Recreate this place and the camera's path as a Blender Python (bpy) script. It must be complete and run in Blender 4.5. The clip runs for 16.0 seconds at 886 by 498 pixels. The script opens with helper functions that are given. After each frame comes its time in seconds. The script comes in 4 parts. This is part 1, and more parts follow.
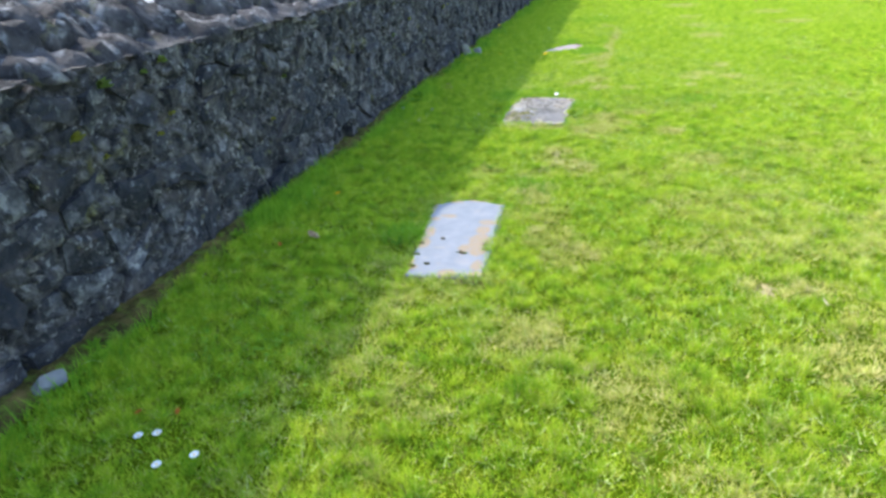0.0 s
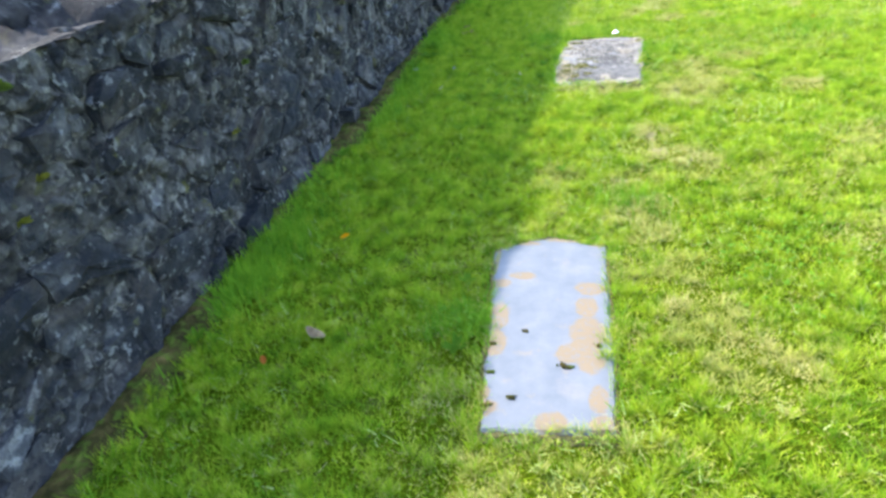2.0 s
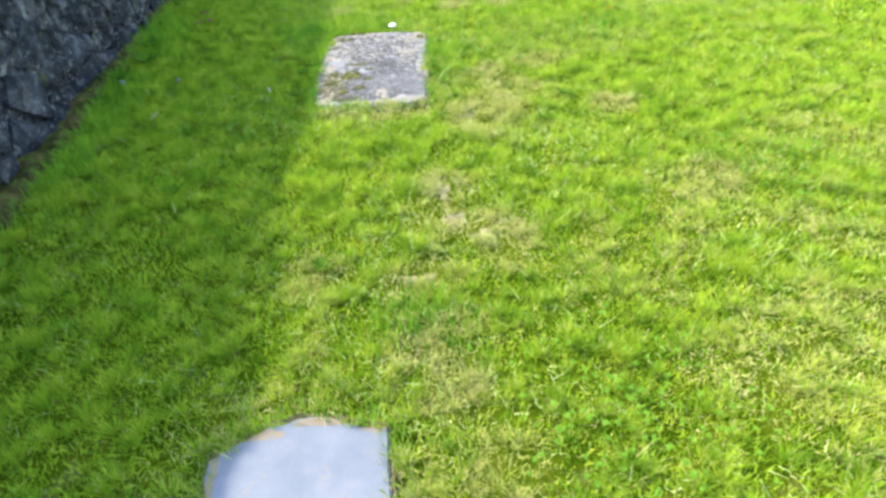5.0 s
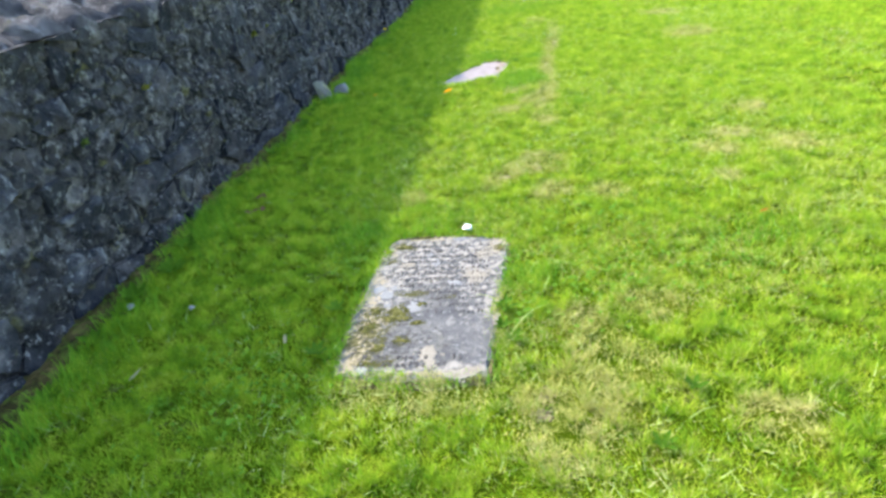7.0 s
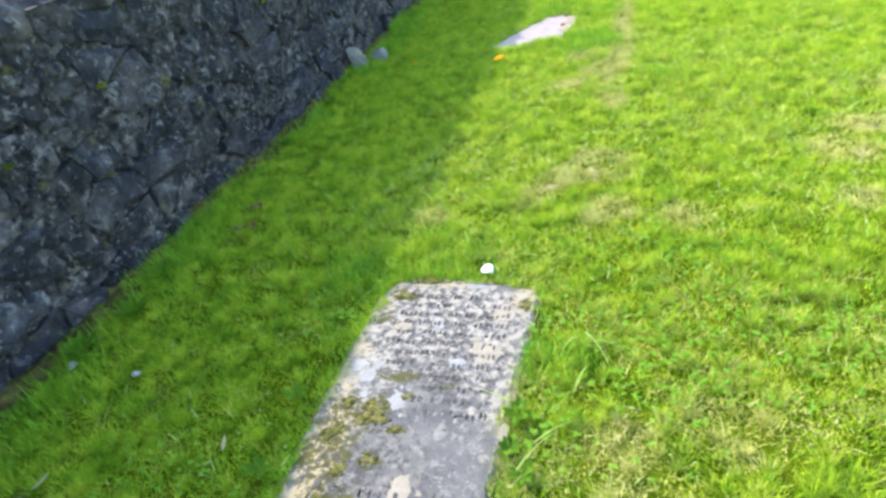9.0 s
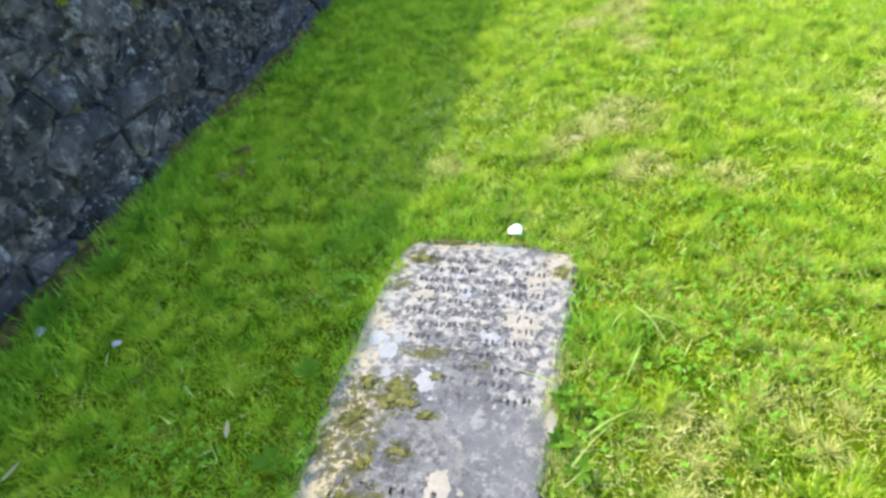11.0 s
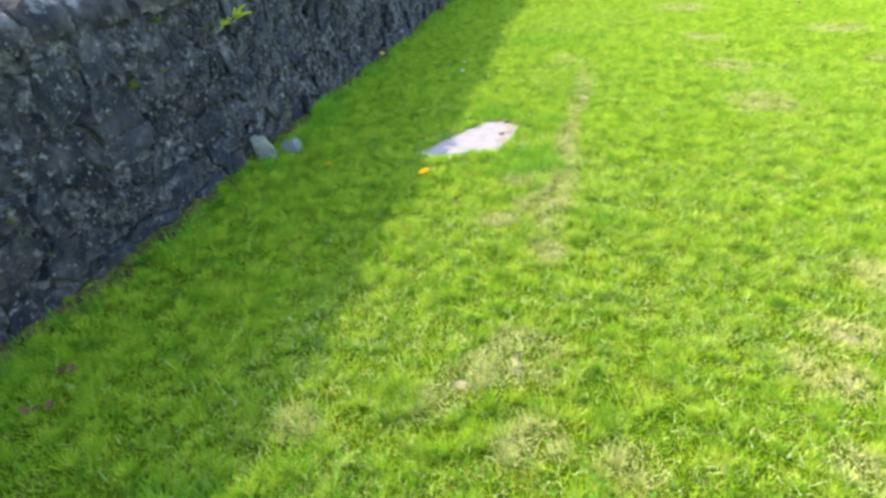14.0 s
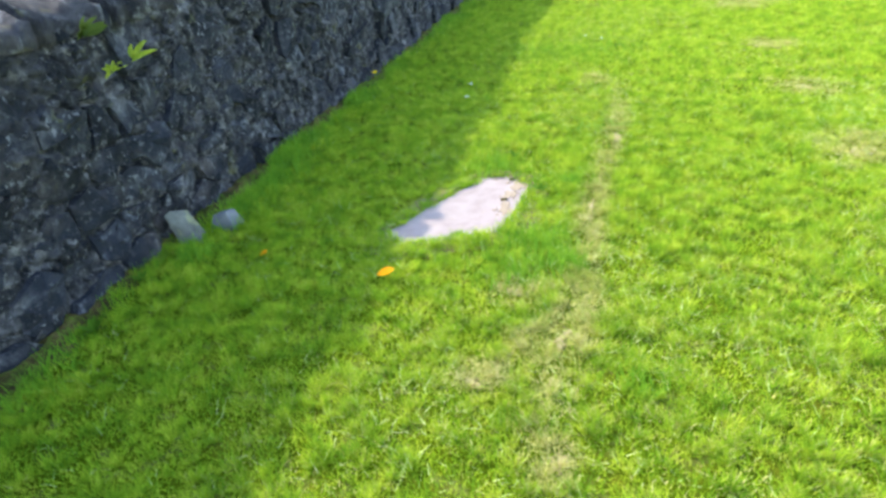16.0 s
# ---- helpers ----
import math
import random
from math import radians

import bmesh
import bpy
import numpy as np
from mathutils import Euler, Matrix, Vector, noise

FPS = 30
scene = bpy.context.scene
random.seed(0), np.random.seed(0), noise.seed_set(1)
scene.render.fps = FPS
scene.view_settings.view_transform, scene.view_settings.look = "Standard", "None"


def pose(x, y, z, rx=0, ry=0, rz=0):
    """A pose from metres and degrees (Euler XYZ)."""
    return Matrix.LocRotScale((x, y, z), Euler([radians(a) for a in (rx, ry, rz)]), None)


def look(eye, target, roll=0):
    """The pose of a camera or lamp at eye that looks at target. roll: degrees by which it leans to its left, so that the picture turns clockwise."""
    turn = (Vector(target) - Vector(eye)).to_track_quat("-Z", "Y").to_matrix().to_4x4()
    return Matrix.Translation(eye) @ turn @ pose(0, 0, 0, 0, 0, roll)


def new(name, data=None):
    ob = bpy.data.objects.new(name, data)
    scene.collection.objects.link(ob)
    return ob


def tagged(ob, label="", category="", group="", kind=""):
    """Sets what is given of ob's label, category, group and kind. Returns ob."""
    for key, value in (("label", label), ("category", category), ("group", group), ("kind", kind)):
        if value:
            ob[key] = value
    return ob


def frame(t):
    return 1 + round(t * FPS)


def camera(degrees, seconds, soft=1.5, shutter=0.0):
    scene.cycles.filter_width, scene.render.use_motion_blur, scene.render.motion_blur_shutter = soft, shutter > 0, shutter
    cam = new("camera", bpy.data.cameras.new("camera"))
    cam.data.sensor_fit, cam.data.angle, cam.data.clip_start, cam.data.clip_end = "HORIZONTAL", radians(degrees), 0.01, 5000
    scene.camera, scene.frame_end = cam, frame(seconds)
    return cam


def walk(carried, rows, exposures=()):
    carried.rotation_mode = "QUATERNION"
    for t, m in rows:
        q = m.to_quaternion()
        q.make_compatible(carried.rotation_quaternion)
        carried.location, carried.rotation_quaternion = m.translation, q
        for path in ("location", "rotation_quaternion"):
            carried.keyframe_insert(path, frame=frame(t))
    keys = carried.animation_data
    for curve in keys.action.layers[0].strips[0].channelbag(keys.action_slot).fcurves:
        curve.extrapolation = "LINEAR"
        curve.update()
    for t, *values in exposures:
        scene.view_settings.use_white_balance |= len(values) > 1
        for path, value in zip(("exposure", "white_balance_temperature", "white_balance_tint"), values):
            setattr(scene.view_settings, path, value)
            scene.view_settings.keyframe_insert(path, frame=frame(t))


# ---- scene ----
cam = camera(72.6, 16.0, soft=2.9)
PATH = [
    (0, (0.204, 0.301, 1.586), (-0.303, 2.017, 0.693), -4.0),
    (0.5, (0.112, 0.686, 1.545), (-0.501, 2.323, 0.574), -6.3),
    (1, (0.045, 1.048, 1.583), (-0.608, 2.644, 0.569), -8.8),
    (1.5, (-0.172, 1.289, 1.558), (-0.806, 2.901, 0.559), -9.4),
    (2, (-0.443, 1.79, 1.545), (-0.963, 3.375, 0.441), -9.4),
    (2.5, (-0.402, 2.116, 1.532), (-0.993, 3.676, 0.429), -12.5),
    (3, (-0.439, 2.414, 1.477), (-0.864, 4.021, 0.365), -9.2),
    (3.5, (-0.516, 2.692, 1.419), (-0.678, 4.247, 0.172), -6.1),
    (3.7, (-0.535, 2.748, 1.42), (-0.633, 4.255, 0.11), -4.5),
    (5.8, (-0.185, 3.524, 1.435), (-0.028, 5.18, 0.326), -2.3),
    (6, (-0.199, 3.7, 1.479), (-0.047, 5.395, 0.428), -0.4),
    (6.5, (-0.143, 4.032, 1.49), (-0.132, 5.768, 0.496), -1.9),
    (7, (0.005, 4.372, 1.548), (-0.32, 6.08, 0.56), -7.9),
    (7.5, (0.068, 4.596, 1.519), (-0.304, 6.244, 0.448), -8.5),
    (8, (0.08, 4.917, 1.459), (-0.238, 6.553, 0.353), -8.3),
    (8.5, (0.112, 5.129, 1.488), (-0.237, 6.729, 0.34), -9.2),
    (9, (0.174, 5.294, 1.507), (-0.42, 6.848, 0.398), -12.3),
    (9.2, (0.164, 5.335, 1.503), (-0.476, 6.854, 0.369), -12.1),
    (11.3, (-0.165, 5.49, 1.419), (-0.601, 6.961, 0.136), -8.1),
    (11.5, (-0.194, 5.485, 1.422), (-0.593, 6.958, 0.129), -7.0),
    (12, (-0.171, 5.521, 1.434), (-0.478, 6.994, 0.117), -5.8),
    (12.5, (-0.134, 5.587, 1.525), (-0.326, 7.19, 0.345), -2.5),
    (13, (-0.041, 5.767, 1.562), (-0.279, 7.472, 0.545), -1.2),
    (13.5, (0.109, 6.015, 1.592), (-0.219, 7.746, 0.646), -2.8),
    (14, (0.164, 6.249, 1.588), (-0.237, 7.937, 0.594), -3.8),
    (14.5, (0.152, 6.621, 1.609), (-0.171, 8.369, 0.692), -3.4),
    (15, (0.184, 6.936, 1.594), (-0.054, 8.693, 0.669), -1.8),
    (15.5, (0.262, 7.279, 1.596), (-0.159, 8.986, 0.643), -4.0),
    (16, (0.205, 7.647, 1.577), (-0.312, 9.288, 0.557), -6.0),
]
EXPOSURES = [(0, 2.43), (1.2, 2.54), (2.2, 2.7), (3.5, 2.62), (6, 2.5), (8, 2.56), (9, 2.63), (11.5, 2.6), (12.5, 2.57), (13.5, 2.6), (16, 2.6)]
walk(cam, [(t, look(eye, target, roll)) for t, eye, target, roll in PATH], EXPOSURES)

# ---- light: clear sky, sun beyond the stone wall ----
TO_SUN = Vector((-1.0, 0.45, 0.905)).normalized()
world = bpy.data.worlds.new("sky")
scene.world = world
world.use_nodes = True
wn = world.node_tree.nodes
sky = wn.new("ShaderNodeTexSky")
sky.sky_type, sky.sun_disc = "NISHITA", False
sky.sun_elevation = math.asin(TO_SUN.z)
sky.sun_rotation = math.atan2(TO_SUN.x, TO_SUN.y)
wn["Background"].inputs[1].default_value = 0.15
world.node_tree.links.new(sky.outputs[0], wn["Background"].inputs[0])
lamp = bpy.data.lights.new("sun", "SUN")
lamp.energy, lamp.angle, lamp.color = 1.5, radians(1.0), (1.0, 0.93, 0.8)
sun = new("sun", lamp)
sun.matrix_world = look((-20, 10, 20), Vector((-20, 10, 20)) - TO_SUN)


# ---- materials ----
def ramp_node(nt, stops):
    r = nt.nodes.new("ShaderNodeValToRGB")
    els = r.color_ramp.elements
    els[0].position, els[0].color = stops[0][0], (*stops[0][1], 1)
    els[1].position, els[1].color = stops[-1][0], (*stops[-1][1], 1)
    for p, c in stops[1:-1]:
        e = els.new(p)
        e.color = (*c, 1)
    return r


def noise_tex(nt, vec, scale, detail=4.0, rough=0.6):
    n = nt.nodes.new("ShaderNodeTexNoise")
    n.inputs["Scale"].default_value, n.inputs["Detail"].default_value, n.inputs["Roughness"].default_value = scale, detail, rough
    nt.links.new(vec, n.inputs["Vector"])
    return n.outputs["Fac"]


def mix_col(nt, fac, a, b, blend="MIX"):
    m = nt.nodes.new("ShaderNodeMix")
    m.data_type, m.blend_type = "RGBA", blend
    for v, i in ((fac, 0), (a, 6), (b, 7)):
        if isinstance(v, tuple):
            m.inputs[i].default_value = (*v, 1)
        elif isinstance(v, float):
            m.inputs[i].default_value = v
        else:
            nt.links.new(v, m.inputs[i])
    return m.outputs[2]


def cut(nt, fac, lo, hi):
    m = nt.nodes.new("ShaderNodeMapRange")
    m.inputs["From Min"].default_value, m.inputs["From Max"].default_value = lo, hi
    nt.links.new(fac, m.inputs["Value"])
    return m.outputs["Result"]


def surface(name, base, scale, rough=0.9, layers=(), bumps=((60.0, 0.4, 0.004),), rand=0.0, spec=0.3, chips=0.0):
    """base: ramp stops over a broad noise. layers: (scale, lo, hi, colour, strength) blotches laid on it. bumps: (scale, strength, distance)."""
    m = bpy.data.materials.new(name)
    m.use_nodes = True
    nt = m.node_tree
    b = nt.nodes["Principled BSDF"]
    pos = nt.nodes.new("ShaderNodeNewGeometry").outputs["Position"]
    r = ramp_node(nt, base)
    nt.links.new(noise_tex(nt, pos, scale, 6.0, 0.65), r.inputs[0])
    col = r.outputs[0]
    if rand:
        info = nt.nodes.new("ShaderNodeObjectInfo").outputs["Random"]
        isl = nt.nodes.new("ShaderNodeNewGeometry").outputs["Random Per Island"]
        add = nt.nodes.new("ShaderNodeMath")
        add.operation = "ADD"
        nt.links.new(info, add.inputs[0])
        nt.links.new(isl, add.inputs[1])
        fr = nt.nodes.new("ShaderNodeMath")
        fr.operation = "FRACT"
        nt.links.new(add.outputs[0], fr.inputs[0])
        v = ramp_node(nt, [(0, (1 - rand,) * 3), (1, (1 + rand, 1 + rand * 0.95, 1 + rand * 0.85))])
        nt.links.new(fr.outputs[0], v.inputs[0])
        col = mix_col(nt, 1.0, col, v.outputs[0], "MULTIPLY")
    if chips:
        wob = nt.nodes.new("ShaderNodeVectorMath")
        wob.operation = "MULTIPLY_ADD"
        wob.inputs[1].default_value = (0.09, 0.09, 0.09)
        nz = nt.nodes.new("ShaderNodeTexNoise")
        nz.inputs["Scale"].default_value = 12.0
        nt.links.new(pos, nz.inputs["Vector"])
        nt.links.new(nz.outputs["Color"], wob.inputs[0])
        nt.links.new(pos, wob.inputs[2])
        vo = nt.nodes.new("ShaderNodeTexVoronoi")
        vo.inputs["Scale"].default_value = chips
        nt.links.new(wob.outputs[0], vo.inputs["Vector"])
        sep = nt.nodes.new("ShaderNodeSeparateColor")
        nt.links.new(vo.outputs["Color"], sep.inputs[0])
        cr = ramp_node(nt, [(0, (0.32, 0.33, 0.36)), (0.5, (0.8, 0.81, 0.84)), (0.85, (1.25, 1.24, 1.24)), (1, (1.8, 1.78, 1.76))])
        nt.links.new(sep.outputs[0], cr.inputs[0])
        col = mix_col(nt, 1.0, col, cr.outputs[0], "MULTIPLY")
    for k, (sc, lo, hi, c, strength) in enumerate(layers):
        shift = nt.nodes.new("ShaderNodeVectorMath")
        shift.inputs[1].default_value = (3.1 * k + 1.7, 5.3 * k, 2.2 * k)
        nt.links.new(pos, shift.inputs[0])
        f = cut(nt, noise_tex(nt, shift.outputs[0], sc, 5.0, 0.65), lo, hi)
        g = nt.nodes.new("ShaderNodeMath")
        g.operation = "MULTIPLY"
        g.inputs[1].default_value = strength
        nt.links.new(f, g.inputs[0])
        col = mix_col(nt, g.outputs[0], col, c)
    nt.links.new(col, b.inputs["Base Color"])
    b.inputs["Roughness"].default_value = rough
    b.inputs["Specular IOR Level"].default_value = spec
    last = None
    for sc, strength, dist in bumps:
        bp = nt.nodes.new("ShaderNodeBump")
        bp.inputs["Strength"].default_value, bp.inputs["Distance"].default_value = strength, dist
        nt.links.new(noise_tex(nt, pos, sc, 6.0, 0.7), bp.inputs["Height"])
        if last:
            nt.links.new(last, bp.inputs["Normal"])
        last = bp.outputs[0]
    nt.links.new(last, b.inputs["Normal"])
    return m


def leafy(name, stops, scale=1.5, through_light=0.35, rough=0.55, lean_up=0.4):
    """Thin green things: colour by piece and by a broad patch noise, some light passing through."""
    m = bpy.data.materials.new(name)
    m.use_nodes = True
    nt = m.node_tree
    b = nt.nodes["Principled BSDF"]
    geo = nt.nodes.new("ShaderNodeNewGeometry")
    pos = geo.outputs["Position"]
    r = ramp_node(nt, stops)
    a = nt.nodes.new("ShaderNodeMath")
    a.operation = "MULTIPLY_ADD"
    a.inputs[1].default_value = 0.45
    nt.links.new(geo.outputs["Random Per Island"], a.inputs[0])
    n = cut(nt, noise_tex(nt, pos, scale, 5.0, 0.6), 0.3, 0.75)
    h = nt.nodes.new("ShaderNodeMath")
    h.operation = "MULTIPLY"
    h.inputs[1].default_value = 0.62
    nt.links.new(n, h.inputs[0])
    nt.links.new(h.outputs[0], a.inputs[2])
    nt.links.new(a.outputs[0], r.inputs[0])
    col = r.outputs[0]
    nt.links.new(col, b.inputs["Base Color"])
    b.inputs["Roughness"].default_value = rough
    b.inputs["Specular IOR Level"].default_value = 0.04
    up = nt.nodes.new("ShaderNodeVectorMath")
    up.operation = "MULTIPLY_ADD"
    up.inputs[1].default_value, up.inputs[2].default_value = (1 - lean_up,) * 3, (0, 0, lean_up)
    nt.links.new(geo.outputs["Normal"], up.inputs[0])
    unit = nt.nodes.new("ShaderNodeVectorMath")
    unit.operation = "NORMALIZE"
    nt.links.new(up.outputs[0], unit.inputs[0])
    nt.links.new(unit.outputs[0], b.inputs["Normal"])
    t = nt.nodes.new("ShaderNodeBsdfTranslucent")
    nt.links.new(col, t.inputs["Color"])
    mx = nt.nodes.new("ShaderNodeMixShader")
    mx.inputs[0].default_value = through_light
    nt.links.new(b.outputs[0], mx.inputs[1])
    nt.links.new(t.outputs[0], mx.inputs[2])
    nt.links.new(mx.outputs[0], nt.nodes["Material Output"].inputs["Surface"])
    return m


M_GRASS = leafy("grass_blades", [(0, (0.062, 0.15, 0.01)), (0.3, (0.165, 0.31, 0.018)), (0.6, (0.335, 0.47, 0.024)), (1, (0.58, 0.6, 0.07))], scale=8.0, through_light=0.4, rough=0.7)
M_DRY = leafy("dry_grass", [(0, (0.25, 0.31, 0.04)), (0.55, (0.44, 0.42, 0.11)), (1, (0.7, 0.59, 0.28))], scale=5.0, through_light=0.15, rough=0.8)
M_TALL = leafy("tall_grass", [(0, (0.07, 0.19, 0.014)), (0.5, (0.16, 0.33, 0.02)), (1, (0.3, 0.46, 0.03))], scale=4.0, through_light=0.3)
M_WEED = leafy("weed_leaves", [(0, (0.07, 0.18, 0.014)), (1, (0.2, 0.36, 0.03))], through_light=0.25)
M_FERN = leafy("yellow_green_leaves", [(0, (0.4, 0.5, 0.05)), (1, (0.62, 0.68, 0.12))], through_light=0.2)
M_WALLWEED = leafy("olive_wall_weed", [(0, (0.06, 0.11, 0.02)), (1, (0.2, 0.27, 0.06))], through_light=0.2)
M_STALK = leafy("pale_stalk", [(0, (0.28, 0.42, 0.09)), (0.6, (0.48, 0.55, 0.18)), (1, (0.62, 0.58, 0.26))], through_light=0.2)
M_MOSSLEAF = leafy("ochre_leaves", [(0, (0.12, 0.14, 0.02)), (1, (0.32, 0.3, 0.05))], through_light=0.2)
M_SOIL = surface("turf_soil", [(0.3, (0.035, 0.06, 0.003)), (0.5, (0.07, 0.105, 0.004)), (0.7, (0.12, 0.13, 0.012))], 7.0,
                 layers=((9.0, 0.55, 0.7, (0.22, 0.2, 0.07), 0.5),), bumps=((25.0, 0.6, 0.02), (120.0, 0.5, 0.006)), spec=0.0)
M_EARTH = surface("brown_earth", [(0.3, (0.02, 0.016, 0.008)), (0.5, (0.06, 0.05, 0.015)), (0.72, (0.16, 0.11, 0.04))], 9.0,
                  layers=((20.0, 0.5, 0.6, (0.1, 0.14, 0.02), 0.8), (6.0, 0.55, 0.68, (0.2, 0.13, 0.05), 0.6),), bumps=((50.0, 0.9, 0.015),), spec=0.05)
M_STONE = surface("rubble_stone", [(0.36, (0.008, 0.009, 0.012)), (0.5, (0.025, 0.027, 0.033)), (0.61, (0.066, 0.067, 0.073)), (0.75, (0.155, 0.153, 0.155))], 8.0,
                  layers=((24.0, 0.57, 0.64, (0.27, 0.27, 0.272), 0.55), (3.5, 0.5, 0.66, (0.11, 0.092, 0.082), 0.55),
                          (11.0, 0.47, 0.38, (0.008, 0.01, 0.016), 0.8), (6.0, 0.63, 0.7, (0.13, 0.125, 0.035), 0.6), (1.6, 0.49, 0.6, (0.014, 0.017, 0.026), 0.65)),
                  bumps=((9.0, 0.8, 0.045), (34.0, 0.8, 0.02)), rand=0.65, chips=8.0)
M_MORTAR = surface("old_mortar", [(0.36, (0.012, 0.013, 0.017)), (0.5, (0.06, 0.057, 0.056)), (0.62, (0.13, 0.123, 0.118)), (0.76, (0.24, 0.23, 0.216))], 9.0,
                   layers=((26.0, 0.57, 0.65, (0.32, 0.31, 0.3), 0.55), (13.0, 0.46, 0.38, (0.009, 0.011, 0.016), 0.85), (5.0, 0.6, 0.7, (0.14, 0.135, 0.04), 0.7), (2.6, 0.5, 0.64, (0.03, 0.03, 0.034), 0.5)),
                   bumps=((14.0, 1.0, 0.05), (45.0, 0.8, 0.02)), chips=11.0)
M_COPING = surface("lichened_coping_stone", [(0.38, (0.022, 0.022, 0.027)), (0.52, (0.068, 0.063, 0.066)), (0.7, (0.16, 0.15, 0.147))], 6.0,
                   layers=((9.0, 0.54, 0.66, (0.34, 0.34, 0.345), 0.6), (6.0, 0.6, 0.7, (0.15, 0.14, 0.05), 0.6), (14.0, 0.36, 0.28, (0.02, 0.02, 0.022), 0.8)),
                   bumps=((12.0, 1.0, 0.05), (60.0, 1.0, 0.015)), rand=0.3)
M_SLATE = surface("pale_blue_grey_stone", [(0.3, (0.138, 0.152, 0.174)), (0.55, (0.168, 0.18, 0.2)), (0.75, (0.196, 0.203, 0.218))], 11.0, rough=0.6,
                  layers=((40.0, 0.6, 0.72, (0.15, 0.16, 0.175), 0.5), (9.0, 0.55, 0.7, (0.245, 0.225, 0.21), 0.5), (14.0, 0.62, 0.7, (0.26, 0.21, 0.15), 0.5)), bumps=((40.0, 0.25, 0.004), (220.0, 0.3, 0.002)))


def blotches(m, spots, colour, noise_scale, ragged=0.6, soft=0.12, grain=40.0, cover=1.0, holes=(0.25, 0.5)):
    """Crusts with a ragged outline of their own, laid over a stone: spots of (x, y, half width, half length)."""
    nt = m.node_tree
    b = nt.nodes["Principled BSDF"]
    old = b.inputs["Base Color"].links[0].from_socket
    pos = nt.nodes.new("ShaderNodeNewGeometry").outputs["Position"]
    near = None
    for cx, cy, rx, ry in spots:
        fit = nt.nodes.new("ShaderNodeVectorMath")
        fit.operation = "MULTIPLY_ADD"
        fit.inputs[1].default_value, fit.inputs[2].default_value = (1 / rx, 1 / ry, 0), (-cx / rx, -cy / ry, 0)
        nt.links.new(pos, fit.inputs[0])
        size = nt.nodes.new("ShaderNodeVectorMath")
        size.operation = "LENGTH"
        nt.links.new(fit.outputs[0], size.inputs[0])
        if near is None:
            near = size.outputs["Value"]
        else:
            low = nt.nodes.new("ShaderNodeMath")
            low.operation = "MINIMUM"
            nt.links.new(near, low.inputs[0])
            nt.links.new(size.outputs["Value"], low.inputs[1])
            near = low.outputs[0]
    wob = nt.nodes.new("ShaderNodeMath")
    wob.operation = "MULTIPLY_ADD"
    wob.inputs[1].default_value = -2 * ragged
    nt.links.new(noise_tex(nt, pos, noise_scale, 6.0, 0.65), wob.inputs[0])
    nt.links.new(near, wob.inputs[2])
    f = cut(nt, wob.outputs[0], 1 - ragged + soft, 1 - ragged - soft)
    g = nt.nodes.new("ShaderNodeMath")
    g.operation = "MULTIPLY"
    nt.links.new(f, g.inputs[0])
    h = cut(nt, noise_tex(nt, pos, grain, 4.0, 0.6), *holes)
    k = nt.nodes.new("ShaderNodeMath")
    k.operation = "MULTIPLY"
    k.inputs[1].default_value = cover
    nt.links.new(h, k.inputs[0])
    nt.links.new(k.outputs[0], g.inputs[1])
    nt.links.new(mix_col(nt, g.outputs[0], old, colour), b.inputs["Base Color"])


blotches(M_SLATE, [(-0.5, 3.735, 0.06, 0.042), (-0.51, 3.62, 0.042, 0.06), (-0.5, 3.47, 0.064, 0.095), (-0.56, 3.365, 0.048, 0.05), (-0.485, 3.34, 0.055, 0.065), (-0.845, 3.54, 0.045, 0.09), (-0.825, 3.4, 0.036, 0.07),
                   (-0.865, 3.755, 0.045, 0.03), (-0.775, 3.81, 0.055, 0.026), (-0.845, 3.15, 0.03, 0.055), (-0.82, 3.09, 0.045, 0.035), (-0.6, 3.05, 0.05, 0.045), (-0.455, 3.16, 0.03, 0.06), (-0.445, 3.06, 0.035, 0.04),
                   (-0.6, 4.08, 0.1, 0.018), (-0.48, 4.045, 0.04, 0.02), (-0.8, 4.05, 0.08, 0.016), (-0.9, 3.9, 0.012, 0.1)], (0.225, 0.165, 0.1), 22.0, 0.55, 0.1, 60.0)
M_TAN = surface("dried_clippings", [(0.3, (0.235, 0.18, 0.12)), (0.7, (0.3, 0.235, 0.165))], 30.0, bumps=((120.0, 0.35, 0.003),))
M_OLD = surface("weathered_limestone", [(0.3, (0.088, 0.083, 0.08)), (0.5, (0.13, 0.122, 0.117)), (0.72, (0.195, 0.18, 0.165))], 9.0,
                layers=((28.0, 0.54, 0.64, (0.265, 0.245, 0.215), 0.75), (7.0, 0.54, 0.66, (0.25, 0.225, 0.18), 0.45), (45.0, 0.6, 0.66, (0.33, 0.315, 0.29), 0.5),
                        (13.0, 0.6, 0.68, (0.085, 0.075, 0.04), 0.6), (60.0, 0.6, 0.66, (0.05, 0.047, 0.044), 0.6)),
                bumps=((35.0, 0.8, 0.012), (140.0, 0.7, 0.005)))
blotches(M_OLD, [(-0.52, 6.95, 0.34, 0.24), (-0.72, 6.72, 0.12, 0.2), (-0.24, 6.75, 0.12, 0.3), (-0.45, 6.08, 0.4, 0.07)], (0.36, 0.318, 0.262), 24.0, 1.3, 0.15, 34.0, 0.9, (0.44, 0.54))
